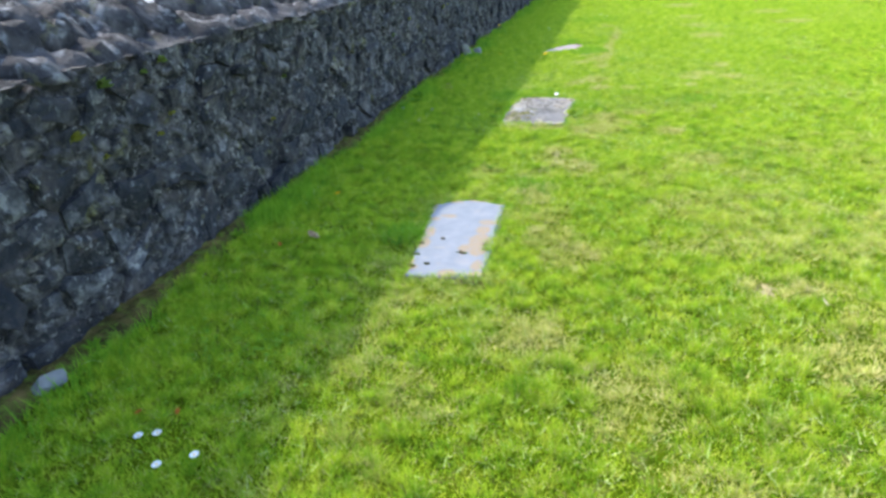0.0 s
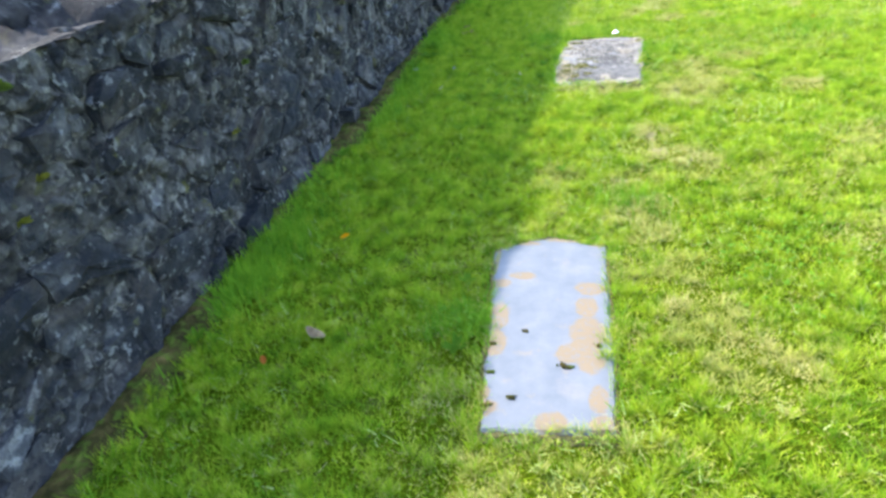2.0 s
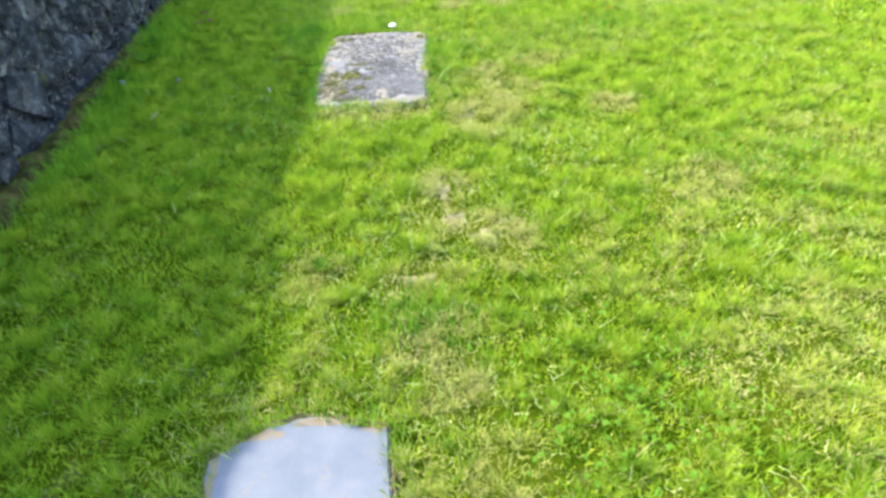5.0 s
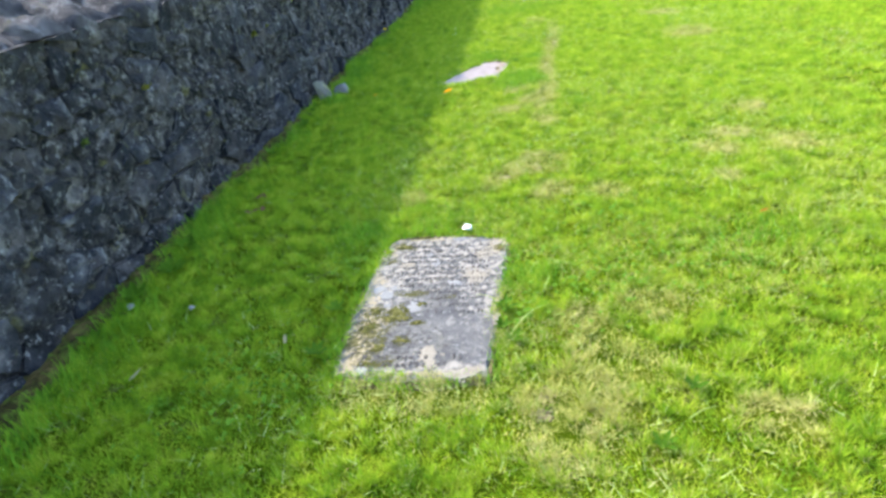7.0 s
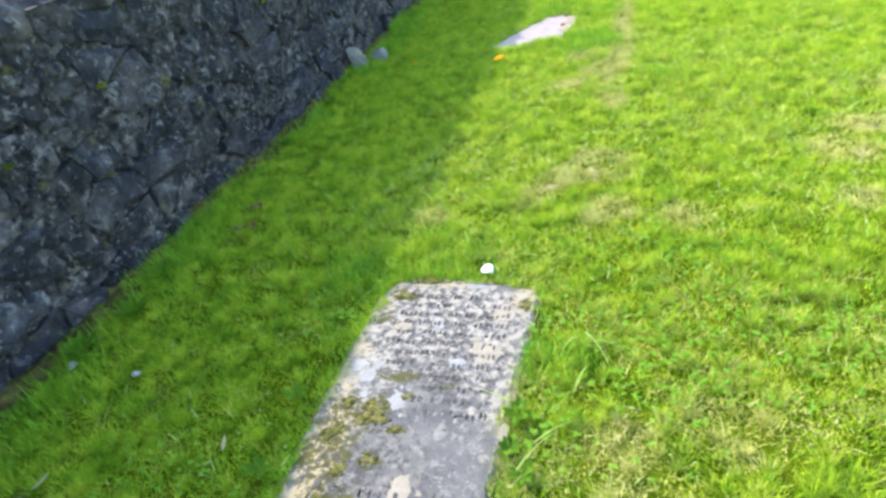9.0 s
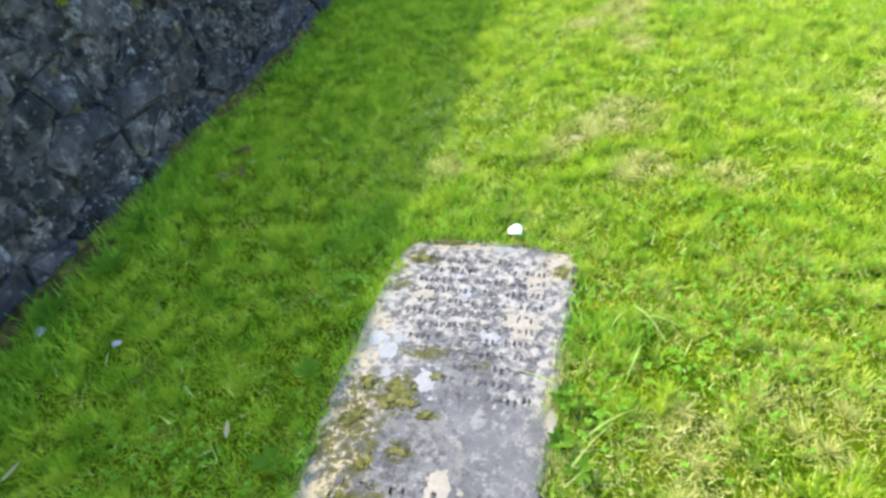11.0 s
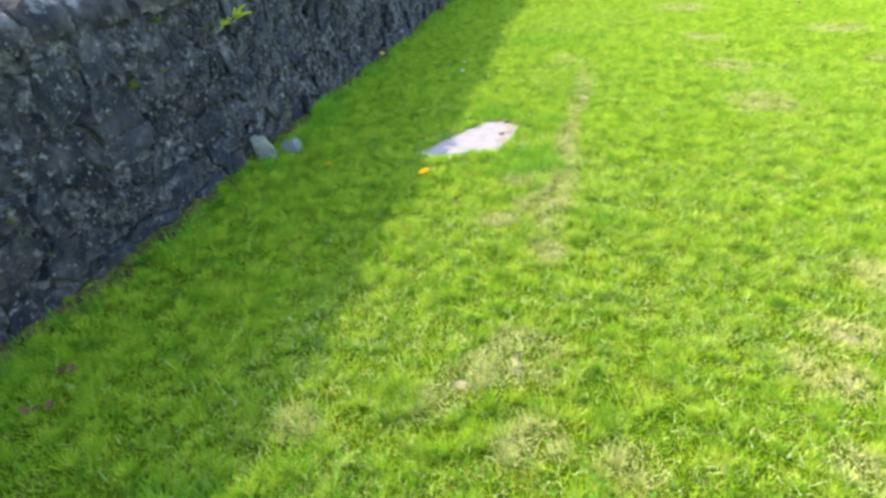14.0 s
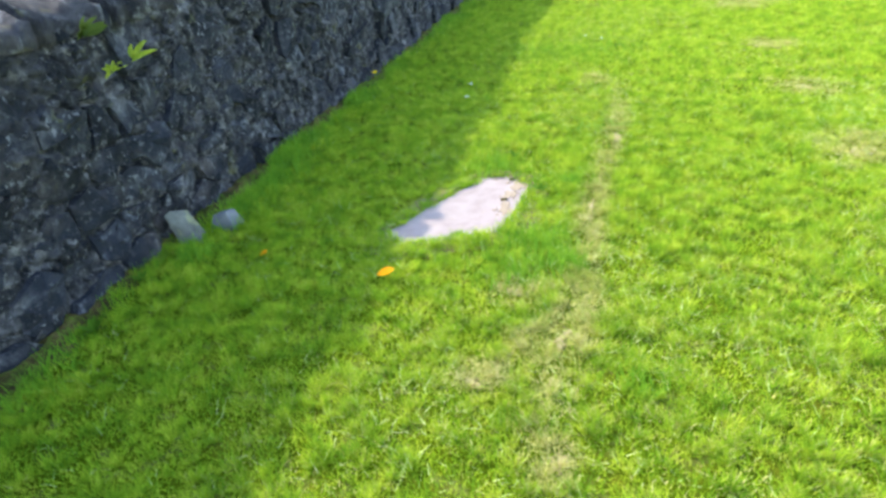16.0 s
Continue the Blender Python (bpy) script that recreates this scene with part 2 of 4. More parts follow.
blotches(M_OLD, [(-0.81, 6.3, 0.12, 0.3), (-0.8, 6.62, 0.06, 0.18), (-0.6, 7.17, 0.26, 0.05), (-0.2, 7.06, 0.07, 0.08), (-0.55, 6.06, 0.37, 0.04), (-0.79, 7.05, 0.06, 0.1), (-0.19, 6.4, 0.025, 0.3)], (0.4, 0.32, 0.19), 30.0, 1.0, 0.2, 42.0, 0.95, (0.42, 0.52))
blotches(M_OLD, [(-0.64, 6.47, 0.07, 0.07), (-0.73, 6.46, 0.09, 0.08), (-0.74, 6.3, 0.09, 0.14), (-0.59, 6.29, 0.04, 0.035), (-0.6, 6.63, 0.08, 0.025), (-0.545, 6.41, 0.04, 0.018), (-0.67, 6.16, 0.1, 0.035), (-0.7, 7.07, 0.08, 0.04), (-0.62, 7.16, 0.12, 0.018), (-0.21, 7.02, 0.03, 0.03),
                 (-0.76, 6.92, 0.04, 0.03), (-0.43, 6.6, 0.05, 0.014)], (0.075, 0.07, 0.01), 26.0, 1.1, 0.2, 50.0, 0.95, (0.42, 0.52))
blotches(M_OLD, [(-0.5, 6.85, 0.3, 0.3), (-0.62, 6.25, 0.2, 0.2)], (0.055, 0.048, 0.037), 30.0, 1.0, 0.2, 46.0, 0.7, (0.52, 0.6))
# dark brown painted for the shade inside the carved letters
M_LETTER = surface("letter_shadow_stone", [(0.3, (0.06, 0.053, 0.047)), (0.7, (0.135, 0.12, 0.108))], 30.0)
M_MOSS = surface("ochre_moss", [(0.3, (0.05, 0.052, 0.006)), (0.48, (0.1, 0.098, 0.012)), (0.64, (0.19, 0.165, 0.04))], 30.0, layers=((75.0, 0.57, 0.66, (0.3, 0.25, 0.13), 0.5),), bumps=((160.0, 1.0, 0.012),))
M_LICHEN = surface("white_lichen", [(0.3, (0.2, 0.192, 0.18)), (0.7, (0.28, 0.27, 0.252))], 40.0, bumps=((150.0, 0.6, 0.004),))
M_CREAM = surface("cream_lichen", [(0.3, (0.215, 0.18, 0.132)), (0.7, (0.3, 0.26, 0.2))], 40.0, bumps=((150.0, 0.6, 0.004),))
M_PINK = surface("pinkish_sandstone", [(0.3, (0.225, 0.175, 0.157)), (0.5, (0.28, 0.224, 0.203)), (0.75, (0.322, 0.272, 0.248))], 9.0, rough=0.7,
                 layers=((12.0, 0.64, 0.74, (0.3, 0.23, 0.13), 0.6),), bumps=((45.0, 0.4, 0.006), (180.0, 0.4, 0.003)))
M_ROCK = surface("grey_green_rock", [(0.3, (0.065, 0.065, 0.055)), (0.7, (0.17, 0.17, 0.145))], 12.0,
                 layers=((8.0, 0.55, 0.68, (0.28, 0.28, 0.1), 0.6),), bumps=((30.0, 0.6, 0.01),))
M_ROCKBLUE = surface("blue_grey_rock", [(0.3, (0.1, 0.103, 0.105)), (0.7, (0.19, 0.194, 0.197))], 12.0, bumps=((30.0, 0.5, 0.01),))
M_CLOD = surface("dry_brown_clod", [(0.3, (0.2, 0.13, 0.07)), (0.7, (0.42, 0.3, 0.18))], 40.0, bumps=((90.0, 0.9, 0.01),))
M_RIM = surface("soil_rim", [(0.3, (0.09, 0.07, 0.03)), (0.55, (0.18, 0.145, 0.075)), (0.75, (0.28, 0.225, 0.14))], 30.0, bumps=((70.0, 0.8, 0.008),), spec=0.05)
M_THATCH = surface("dead_thatch", [(0.3, (0.22, 0.18, 0.08)), (0.5, (0.33, 0.27, 0.14)), (0.75, (0.45, 0.38, 0.22))], 35.0, bumps=((110.0, 0.9, 0.008),), spec=0.05)
M_WHITE = surface("white_quartz", [(0.3, (0.8, 0.8, 0.78)), (0.7, (0.86, 0.86, 0.85))], 25.0, rough=0.6)
M_ORANGE = leafy("orange_leaf", [(0, (0.8, 0.33, 0.01)), (1, (0.92, 0.56, 0.01))], through_light=0.25)
M_RUST = leafy("rust_leaf", [(0, (0.35, 0.1, 0.02)), (1, (0.55, 0.2, 0.04))], through_light=0.2)
M_DEAD = leafy("brown_dead_leaf", [(0, (0.16, 0.09, 0.04)), (1, (0.32, 0.19, 0.09))], through_light=0.15)
M_PALE = leafy("pale_dead_leaf", [(0, (0.45, 0.38, 0.2)), (1, (0.6, 0.54, 0.34))], through_light=0.2)
M_YELLOW = surface("yellow_florets", [(0.3, (0.75, 0.5, 0.01)), (0.7, (0.85, 0.6, 0.02))], 90.0)
M_PETAL = surface("white_petals", [(0.3, (0.8, 0.8, 0.82)), (0.7, (0.86, 0.86, 0.86))], 60.0, rough=0.7)
M_GRAVEL = surface("pale_gravel", [(0.3, (0.1, 0.105, 0.12)), (0.7, (0.2, 0.205, 0.225))], 5.0,
                   layers=((60.0, 0.5, 0.65, (0.34, 0.33, 0.33), 0.6),), bumps=((60.0, 0.9, 0.02),))


# ---- building helpers ----
def mesh_of(name, bm, mat, smooth=False):
    me = bpy.data.meshes.new(name)
    bmesh.ops.recalc_face_normals(bm, faces=bm.faces)
    bm.to_mesh(me)
    bm.free()
    me.materials.append(mat)
    if smooth:
        me.polygons.foreach_set("use_smooth", [True] * len(me.polygons))
    return me


def thing(name, bm, mat, label, category, group="", kind="", at=(0, 0, 0), smooth=False):
    ob = new(name, mesh_of(name, bm, mat, smooth))
    ob.location = at
    return tagged(ob, label, category, group, kind)


def base_of(name, at, label, category, group="", rz=0.0):
    ob = new(name)
    ob.empty_display_size = 0.05
    ob.matrix_world = pose(*at, 0, 0, rz)
    return tagged(ob, label, category, group)


def part(name, bm, mat, parent, label="", smooth=False):
    ob = new(name, mesh_of(name, bm, mat, smooth))
    ob.parent = parent
    return tagged(ob, label)


def lattice(ix, iy, seed):
    v = np.sin(ix * 127.1 + iy * 311.7 + seed * 74.7) * 43758.5453
    return v - np.floor(v)


def value_noise(x, y, seed=0):
    """Smooth random field over the plan, 0 to 1."""
    ix, iy = np.floor(x), np.floor(y)
    fx, fy = x - ix, y - iy
    fx, fy = fx * fx * (3 - 2 * fx), fy * fy * (3 - 2 * fy)
    a, b = lattice(ix, iy, seed), lattice(ix + 1, iy, seed)
    c, d = lattice(ix, iy + 1, seed), lattice(ix + 1, iy + 1, seed)
    return (a * (1 - fx) + b * fx) * (1 - fy) + (c * (1 - fx) + d * fx) * fy


def ground_z(x, y):
    """The lawn's gentle unevenness."""
    return 0.022 * (value_noise(x * 1.3, y * 1.3, 3) - 0.5) + 0.012 * (value_noise(x * 4, y * 4, 5) - 0.5)


def ground_at(x, y):
    return float(ground_z(np.array([x]), np.array([y]))[0])


# ---- ground ----
WALL_X = -2.2
SLATE = [(-0.925, 3.985), (-0.86, 4.035), (-0.78, 4.08), (-0.69, 4.102), (-0.59, 4.09), (-0.51, 4.06), (-0.44, 4.045), (-0.425, 3.7),
         (-0.405, 3.3), (-0.405, 3.04), (-0.6, 3.012), (-0.82, 3.0), (-0.85, 3.3), (-0.88, 3.64)]
MOSSY = [(-0.815, 7.07), (-0.785, 7.15), (-0.66, 7.19), (-0.4, 7.175), (-0.2, 7.13), (-0.165, 7.06), (-0.185, 6.7), (-0.205, 6.3),
         (-0.215, 6.09), (-0.45, 6.05), (-0.83, 6.08), (-0.845, 6.4), (-0.835, 6.78)]
SUNKEN = [(-0.975, 10.33), (-0.76, 10.75), (-0.585, 11.07), (-0.415, 11.13), (-0.24, 11.0), (-0.265, 10.69), (-0.315, 10.41), (-0.53, 10.32), (-0.705, 10.235), (-0.82, 10.165)]
SUNK = -0.016  # the third slab lies below the turf


def inside(poly, x, y):
    hit = np.zeros(len(x), bool)
    for (x0, y0), (x1, y1) in zip(poly, poly[1:] + poly[:1]):
        over = (y0 > y) != (y1 > y)
        hit ^= over & (x < (x1 - x0) * (y - y0) / (y1 - y0 + 1e-9) + x0)
    return hit


def edge_gap(poly, x, y):
    """Distance to the outline."""
    best = np.full(len(x), 9.0)
    for (x0, y0), (x1, y1) in zip(poly, poly[1:] + poly[:1]):
        dx, dy = x1 - x0, y1 - y0
        s = np.clip(((x - x0) * dx + (y - y0) * dy) / (dx * dx + dy * dy), 0, 1)
        best = np.minimum(best, np.hypot(x - x0 - s * dx, y - y0 - s * dy))
    return best


def grid_sheet(xs, ys, zfun):
    gx, gy = np.meshgrid(xs, ys)
    gz = zfun(gx.ravel(), gy.ravel())
    n, m = len(xs), len(ys)
    verts = np.stack([gx.ravel(), gy.ravel(), gz], 1)
    idx = np.arange(n * m).reshape(m, n)
    faces = np.stack([idx[:-1, :-1], idx[:-1, 1:], idx[1:, 1:], idx[1:, :-1]], -1).reshape(-1, 4)
    return verts.tolist(), faces.tolist()


me = bpy.data.meshes.new("ground")
gxs = np.concatenate([[-2000, -300, -60, -20, -8, -4], np.arange(-2.6, 6.01, 0.1), [7, 9, 13, 20, 40, 90, 300, 2000]])
gys = np.concatenate([[-2000, -300, -60, -20, -6, -2], np.arange(0, 20.01, 0.1), [22, 26, 32, 45, 80, 300, 2000]])


def sheet_z(x, y):
    near = (x > -2.7) & (x < 6.1) & (y > -0.1) & (y < 20.1)
    z = np.where(near, ground_z(x, y), 0.0) - 0.012
    for poly in (SLATE, MOSSY, SUNKEN):
        z = np.where(inside(poly, x, y) | (edge_gap(poly, x, y) < 0.1), np.minimum(z, SUNK - 0.035 if poly is SUNKEN else -0.024), z)
    return z


gv, gf = grid_sheet(gxs, gys, sheet_z)
me.from_pydata(gv, [], gf)
me.materials.append(M_SOIL)
tagged(new("ground", me), "short green lawn turf over soil, sunlit and uneven", "ground", kind="structure")

# pale gravel track beyond the wall
bm = bmesh.new()
bmesh.ops.create_cube(bm, size=1, matrix=pose(-23.2, 16, 0.03) @ Matrix.Diagonal((40, 140, 0.1, 1)))
thing("road", bm, M_GRAVEL, "pale sunlit gravel track beyond the stone wall", "road", kind="structure")

# bare earth strip at the wall's foot
ev, ef = grid_sheet(np.linspace(WALL_X - 0.05, WALL_X + 0.23, 12), np.arange(0, 20.01, 0.03),
                    lambda x, y: ground_z(x, y) + 0.03 * np.clip((WALL_X + 0.06 + 0.13 * value_noise(y * 2.1, y * 0, 9) - x) / 0.06, -0.8, 1) + 0.045 * value_noise(x * 14, y * 14, 8) * value_noise(x * 3, y * 3, 18) + 0.02 * value_noise(x * 38, y * 38, 28) - 0.018)
me = bpy.data.meshes.new("earth_strip")
me.from_pydata(ev, [], ef)
me.materials.append(M_EARTH)
tagged(new("earth_strip", me), "brown bare earth and moss along the wall's foot", "earth", kind="structure")


# ---- rubble wall ----
def rough_face(y, z, seed):
    """How far the bedding between the stones stands out, in metres."""
    return 0.055 * (value_noise(y * 4, z * 6, seed) - 0.5) + 0.05 * (value_noise(y * 11, z * 13, seed + 1) - 0.5) + 0.03 * (value_noise(y * 29, z * 31, seed + 2) - 0.5)


def chip_face(y, z, scale, seed):
    """Broken rubble: each small cell stands at a height of its own, with a dip at its rim."""
    u, v = y * scale + 0.7 * value_noise(y * 9, z * 9, seed + 5), z * scale * 1.2 + 0.7 * value_noise(y * 9, z * 9, seed + 6)
    iu, iv = np.floor(u), np.floor(v)
    best, second, height = np.full(u.shape, 9.0), np.full(u.shape, 9.0), np.zeros(u.shape)
    for du in (-1, 0, 1):
        for dv in (-1, 0, 1):
            cu, cv = iu + du, iv + dv
            d = np.hypot(cu + lattice(cu, cv, seed) - u, cv + lattice(cu, cv, seed + 1) - v)
            near = d < best
            second = np.where(near, best, np.minimum(second, d))
            height = np.where(near, lattice(cu, cv, seed + 2), height)
            best = np.where(near, d, best)
    return height - 0.6 * np.clip(1 - (second - best) * 5, 0, 1)


wy = np.concatenate([np.arange(-4, 1.0, 0.12), np.arange(1.0, 13.0, 0.014), np.arange(13.0, 22, 0.03), np.arange(22, 45.01, 0.12)])
wz = np.arange(-0.1, 1.201, 0.0145)
gy, gz = np.meshgrid(wy, wz)
gx = WALL_X - 0.012 + 0.75 * rough_face(gy.ravel(), gz.ravel(), 21) + 0.036 * chip_face(gy.ravel(), gz.ravel(), 11.0, 71)
verts = np.stack([gx, gy.ravel(), gz.ravel()], 1).tolist()
n, m = len(wy), len(wz)
idx = np.arange(n * m).reshape(m, n)
faces = np.stack([idx[:-1, :-1], idx[:-1, 1:], idx[1:, 1:], idx[1:, :-1]], -1).reshape(-1, 4).tolist()
k = len(verts)
for y in (wy[0], wy[-1]):
    for z in (wz[0], wz[-1]):
        verts.append((-2.82, float(y), float(z)))
faces += [(k, k + 1, k + 3, k + 2), tuple(idx[-1].tolist()) + (k + 3, k + 1), tuple(idx[:, 0].tolist()[::-1]) + (k, k + 1), tuple(idx[:, -1].tolist()) + (k + 3, k + 2)]
me = bpy.data.meshes.new("wall_west")
me.from_pydata(verts, [], faces)
me.materials.append(M_MORTAR)
wall = tagged(new("wall_west", me), "dark rubble stone boundary wall with old mortar, in shade", "stone wall", kind="structure")

rng = random.Random(7)


def cells(y0, y1):
    """Uneven rubble bond: cells of a jittered lattice, wide rather than tall."""
    seeds = []
    z, row = -0.02, 0
    while z < 1.26:
        h = rng.uniform(0.1, 0.28)
        y = y0 - 0.5 + rng.uniform(0, 0.3)
        while y < y1 + 0.5:
            w = rng.uniform(0.13, 0.55) * (0.7 + 1.2 * h)
            if rng.random() < 0.93:
                seeds.append((y + w / 2 + rng.uniform(-0.05, 0.05), z + h / 2 + rng.uniform(-0.05, 0.05)))
            y += w
        z += h
    # a course of large blocks under the coping, along the farther stretch
    seeds = [p for p in seeds if p[0] < 7.7 or p[1] < 0.8]
    y = 7.8
    while y < y1:
        w = rng.uniform(0.34, 0.72)
        seeds.append((y + w / 2, 1.0 + rng.uniform(-0.04, 0.04)))
        y += w
    return seeds


def cell_outline(i, seeds, near):
    cy, cz = seeds[i]
    poly = [(cy - 0.42, cz - 0.25), (cy + 0.42, cz - 0.25), (cy + 0.42, cz + 0.25), (cy - 0.42, cz + 0.25)]
    for j in near:
        if j == i:
            continue
        my, mz = (seeds[j][0] + cy) / 2, (seeds[j][1] + cz) / 2
        ny, nz = seeds[j][0] - cy, (seeds[j][1] - cz) * 1.7
        out = []
        for a, b in zip(poly, poly[1:] + poly[:1]):
            da, db = (a[0] - my) * ny + (a[1] - mz) * nz, (b[0] - my) * ny + (b[1] - mz) * nz
            if da <= 0:
                out.append(a)
            if da * db < 0:
                t = da / (da - db)
                out.append((a[0] + t * (b[0] - a[0]), a[1] + t * (b[1] - a[1])))
        poly = out
        if len(poly) < 3:
            return []
    return poly


def add_stone(bm, poly):
    cy = sum(p[0] for p in poly) / len(poly)
    cz = sum(p[1] for p in poly) / len(poly)
    size = min(max(p[0] for p in poly) - min(p[0] for p in poly), max(p[1] for p in poly) - min(p[1] for p in poly))
    if size < 0.05:
        return False
    # break the long sides, so that no stone keeps a ruled outline
    worn = []
    for (ay, az), (by, bz) in zip(poly, poly[1:] + poly[:1]):
        worn.append((ay, az))
        if math.hypot(by - ay, bz - az) > 0.13:
            t = rng.uniform(0.35, 0.65)
            worn.append((ay + (by - ay) * t + rng.uniform(-0.016, 0.016), az + (bz - az) * t + rng.uniform(-0.016, 0.016)))
    poly = worn
    gap = rng.uniform(0.008, 0.024)
    proud = rng.uniform(-0.026, 0.026) + (rng.uniform(0, 0.035) if cz < 0.2 else 0)
    ty, tz = rng.uniform(-0.2, 0.2), rng.uniform(-0.25, 0.25)
    rings = []
    for inset, depth, jit in ((gap, -0.07, 0.004), (gap, 0.0, 0.012), (gap + size * rng.uniform(0.1, 0.2), 0.012, 0.013)):
        ring = []
        for py, pz in poly:
            d = math.hypot(py - cy, pz - cz) + 1e-6
            s = max(0.15, 1 - inset * 1.3 / d)
            y, z = cy + (py - cy) * s + rng.uniform(-jit, jit), cz + (pz - cz) * s + rng.uniform(-jit, jit)
            x = WALL_X + depth + (proud + ty * (y - cy) + tz * (z - cz) if depth >= 0 else 0) + rng.uniform(-jit, jit)
            ring.append(bm.verts.new((x, y, min(z, 1.235 if y > 6 else 1.185))))
        rings.append(ring)
    mid = bm.verts.new((WALL_X + proud + 0.016 + rng.uniform(-0.01, 0.01), cy + rng.uniform(-0.02, 0.02), min(cz, 1.18)))
    n = len(poly)
    for r0, r1 in zip(rings, rings[1:]):
        for k in range(n):
            bm.faces.new((r0[k], r0[(k + 1) % n], r1[(k + 1) % n], r1[k]))
    for k in range(n):
        bm.faces.new((rings[-1][k], rings[-1][(k + 1) % n], mid))
    return True


wall_seeds = cells(-2.0, 34.0)
far_bm = bmesh.new()
loose_stones = 0
for i, (cy, cz) in enumerate(wall_seeds):
    near = [j for j, s in enumerate(wall_seeds) if abs(s[0] - cy) < 0.95 and abs(s[1] - cz) < 0.65]
    near.sort(key=lambda j: (wall_seeds[j][0] - cy) ** 2 + (wall_seeds[j][1] - cz) ** 2)
    outline = cell_outline(i, wall_seeds, near)
    if len(outline) < 4 or max(p[1] for p in outline) < 0.03 or min(p[1] for p in outline) > 1.2:
        continue
    if 2.2 < cy < 11.6 and loose_stones < 300:
        sbm = bmesh.new()
        if add_stone(sbm, outline):
            part("stone", sbm, M_STONE, wall)
            loose_stones += 1
        else:
            sbm.free()
    else:
        add_stone(far_bm, outline)
tagged(part("rubble_stones", far_bm, M_STONE, wall), kind="stuff")


def coping_stone(y0, y1, x0, x1, z0, front, back):
    """An uneven cap stone with a worn, rounded top that rises to the back."""
    bm = bmesh.new()
    nx, ny = 9, 9
    seed = rng.uniform(0, 50)
    grid = []
    for a in range(nx + 1):
        line = []
        for b in range(ny + 1):
            u, v = a / nx, b / ny
            edge = min(u, 1 - u, v, 1 - v)
            drop = 0.045 * max(0, 1 - edge * 4) ** 2
            wob = 0.02 * math.sin(7 * v + 13 * y0) * (1 - u)
            line.append(bm.verts.new((x1 + (x0 - x1) * u + wob + rng.uniform(-0.014, 0.014) + 0.04 * noise.noise(Vector((u * 2, v * 4, seed + 9))) * (1 - u), y0 + (y1 - y0) * v + rng.uniform(-0.008, 0.008),
                                      front + (back - front) * u ** 0.7 - drop + 0.065 * noise.noise(Vector((u * 3, v * 3 * (y1 - y0) / 0.4, seed))) + 0.05 * noise.noise(Vector((u * 7, v * 7, seed))) + rng.uniform(-0.011, 0.011))))
        grid.append(line)
    for a in range(nx):
        for b in range(ny):
            bm.faces.new((grid[a][b], grid[a + 1][b], grid[a + 1][b + 1], grid[a][b + 1]))
    rim = [grid[0][b] for b in range(ny + 1)] + [grid[a][ny] for a in range(1, nx + 1)] + [grid[nx][b] for b in range(ny - 1, -1, -1)] + [grid[a][0] for a in range(nx - 1, 0, -1)]
    low = [bm.verts.new((v.co.x + rng.uniform(-0.012, 0.004), v.co.y, z0 + rng.uniform(-0.012, 0.012))) for v in rim]
    for k in range(len(rim)):
        bm.faces.new((rim[k], rim[(k + 1) % len(rim)], low[(k + 1) % len(rim)], low[k]))
    bm.faces.new(low)
    return bm


y = -2.0
while y < 34:
    w = rng.uniform(0.2, 0.5)
    front = rng.uniform(-0.02, 0.025) + 1.21 + 0.075 * min(1, max(0, (y - 5.5) / 2)) + 0.055 * min(1, max(0, (y - 10) / 2))
    back = front + rng.uniform(0.06, 0.13)
    part("coping_stone", coping_stone(y + 0.006, y + w - 0.006, -2.84, WALL_X + rng.uniform(0.0, 0.03), 1.15, front, back), M_COPING, wall, smooth=True)
    y += w
y = -2.0
while y < 34:
    w = rng.uniform(0.18, 0.4)
    if rng.random() < 0.95:
        part("crest_stone", coping_stone(y, y + w, -2.9, -2.45 + rng.uniform(-0.05, 0.05), 1.2, rng.uniform(1.31, 1.35) + 0.04 * min(1, max(0, (y - 6) / 2)), rng.uniform(1.46, 1.52)), M_COPING, wall, smooth=True)
    y += w + rng.uniform(0.0, 0.05)


# ---- grave slabs ----
def slab_bm(poly, top, depth, wear=0.006, inset=0.012, seed=1):
    """A flat ledger stone let into the turf, with a softened, chipped edge."""
    r = random.Random(seed)
    dense = []
    for a, b in zip(poly, poly[1:] + poly[:1]):
        n = max(2, int(math.hypot(b[0] - a[0], b[1] - a[1]) / 0.045))
        for k in range(n):
            t = k / n
            dense.append((a[0] + (b[0] - a[0]) * t + r.uniform(-wear, wear), a[1] + (b[1] - a[1]) * t + r.uniform(-wear, wear)))
    cx, cy = sum(p[0] for p in dense) / len(dense), sum(p[1] for p in dense) / len(dense)
    bm = bmesh.new()
    rings = []
    for s, z in ((0, -depth), (0, top - 0.009), (inset, top)):
        ring = []
        for x, y in dense:
            d = math.hypot(x - cx, y - cy)
            ring.append(bm.verts.new((x - (x - cx) / d * s, y - (y - cy) / d * s, z + (r.uniform(-0.003, 0.002) if 0 < z < top else 0))))
        rings.append(ring)
    n = len(dense)
    for r0, r1 in zip(rings, rings[1:]):
        for k in range(n):
            bm.faces.new((r0[k], r0[(k + 1) % n], r1[(k + 1) % n], r1[k]))
    bm.faces.new(rings[-1])
    bm.faces.new(rings[0])
    return bm


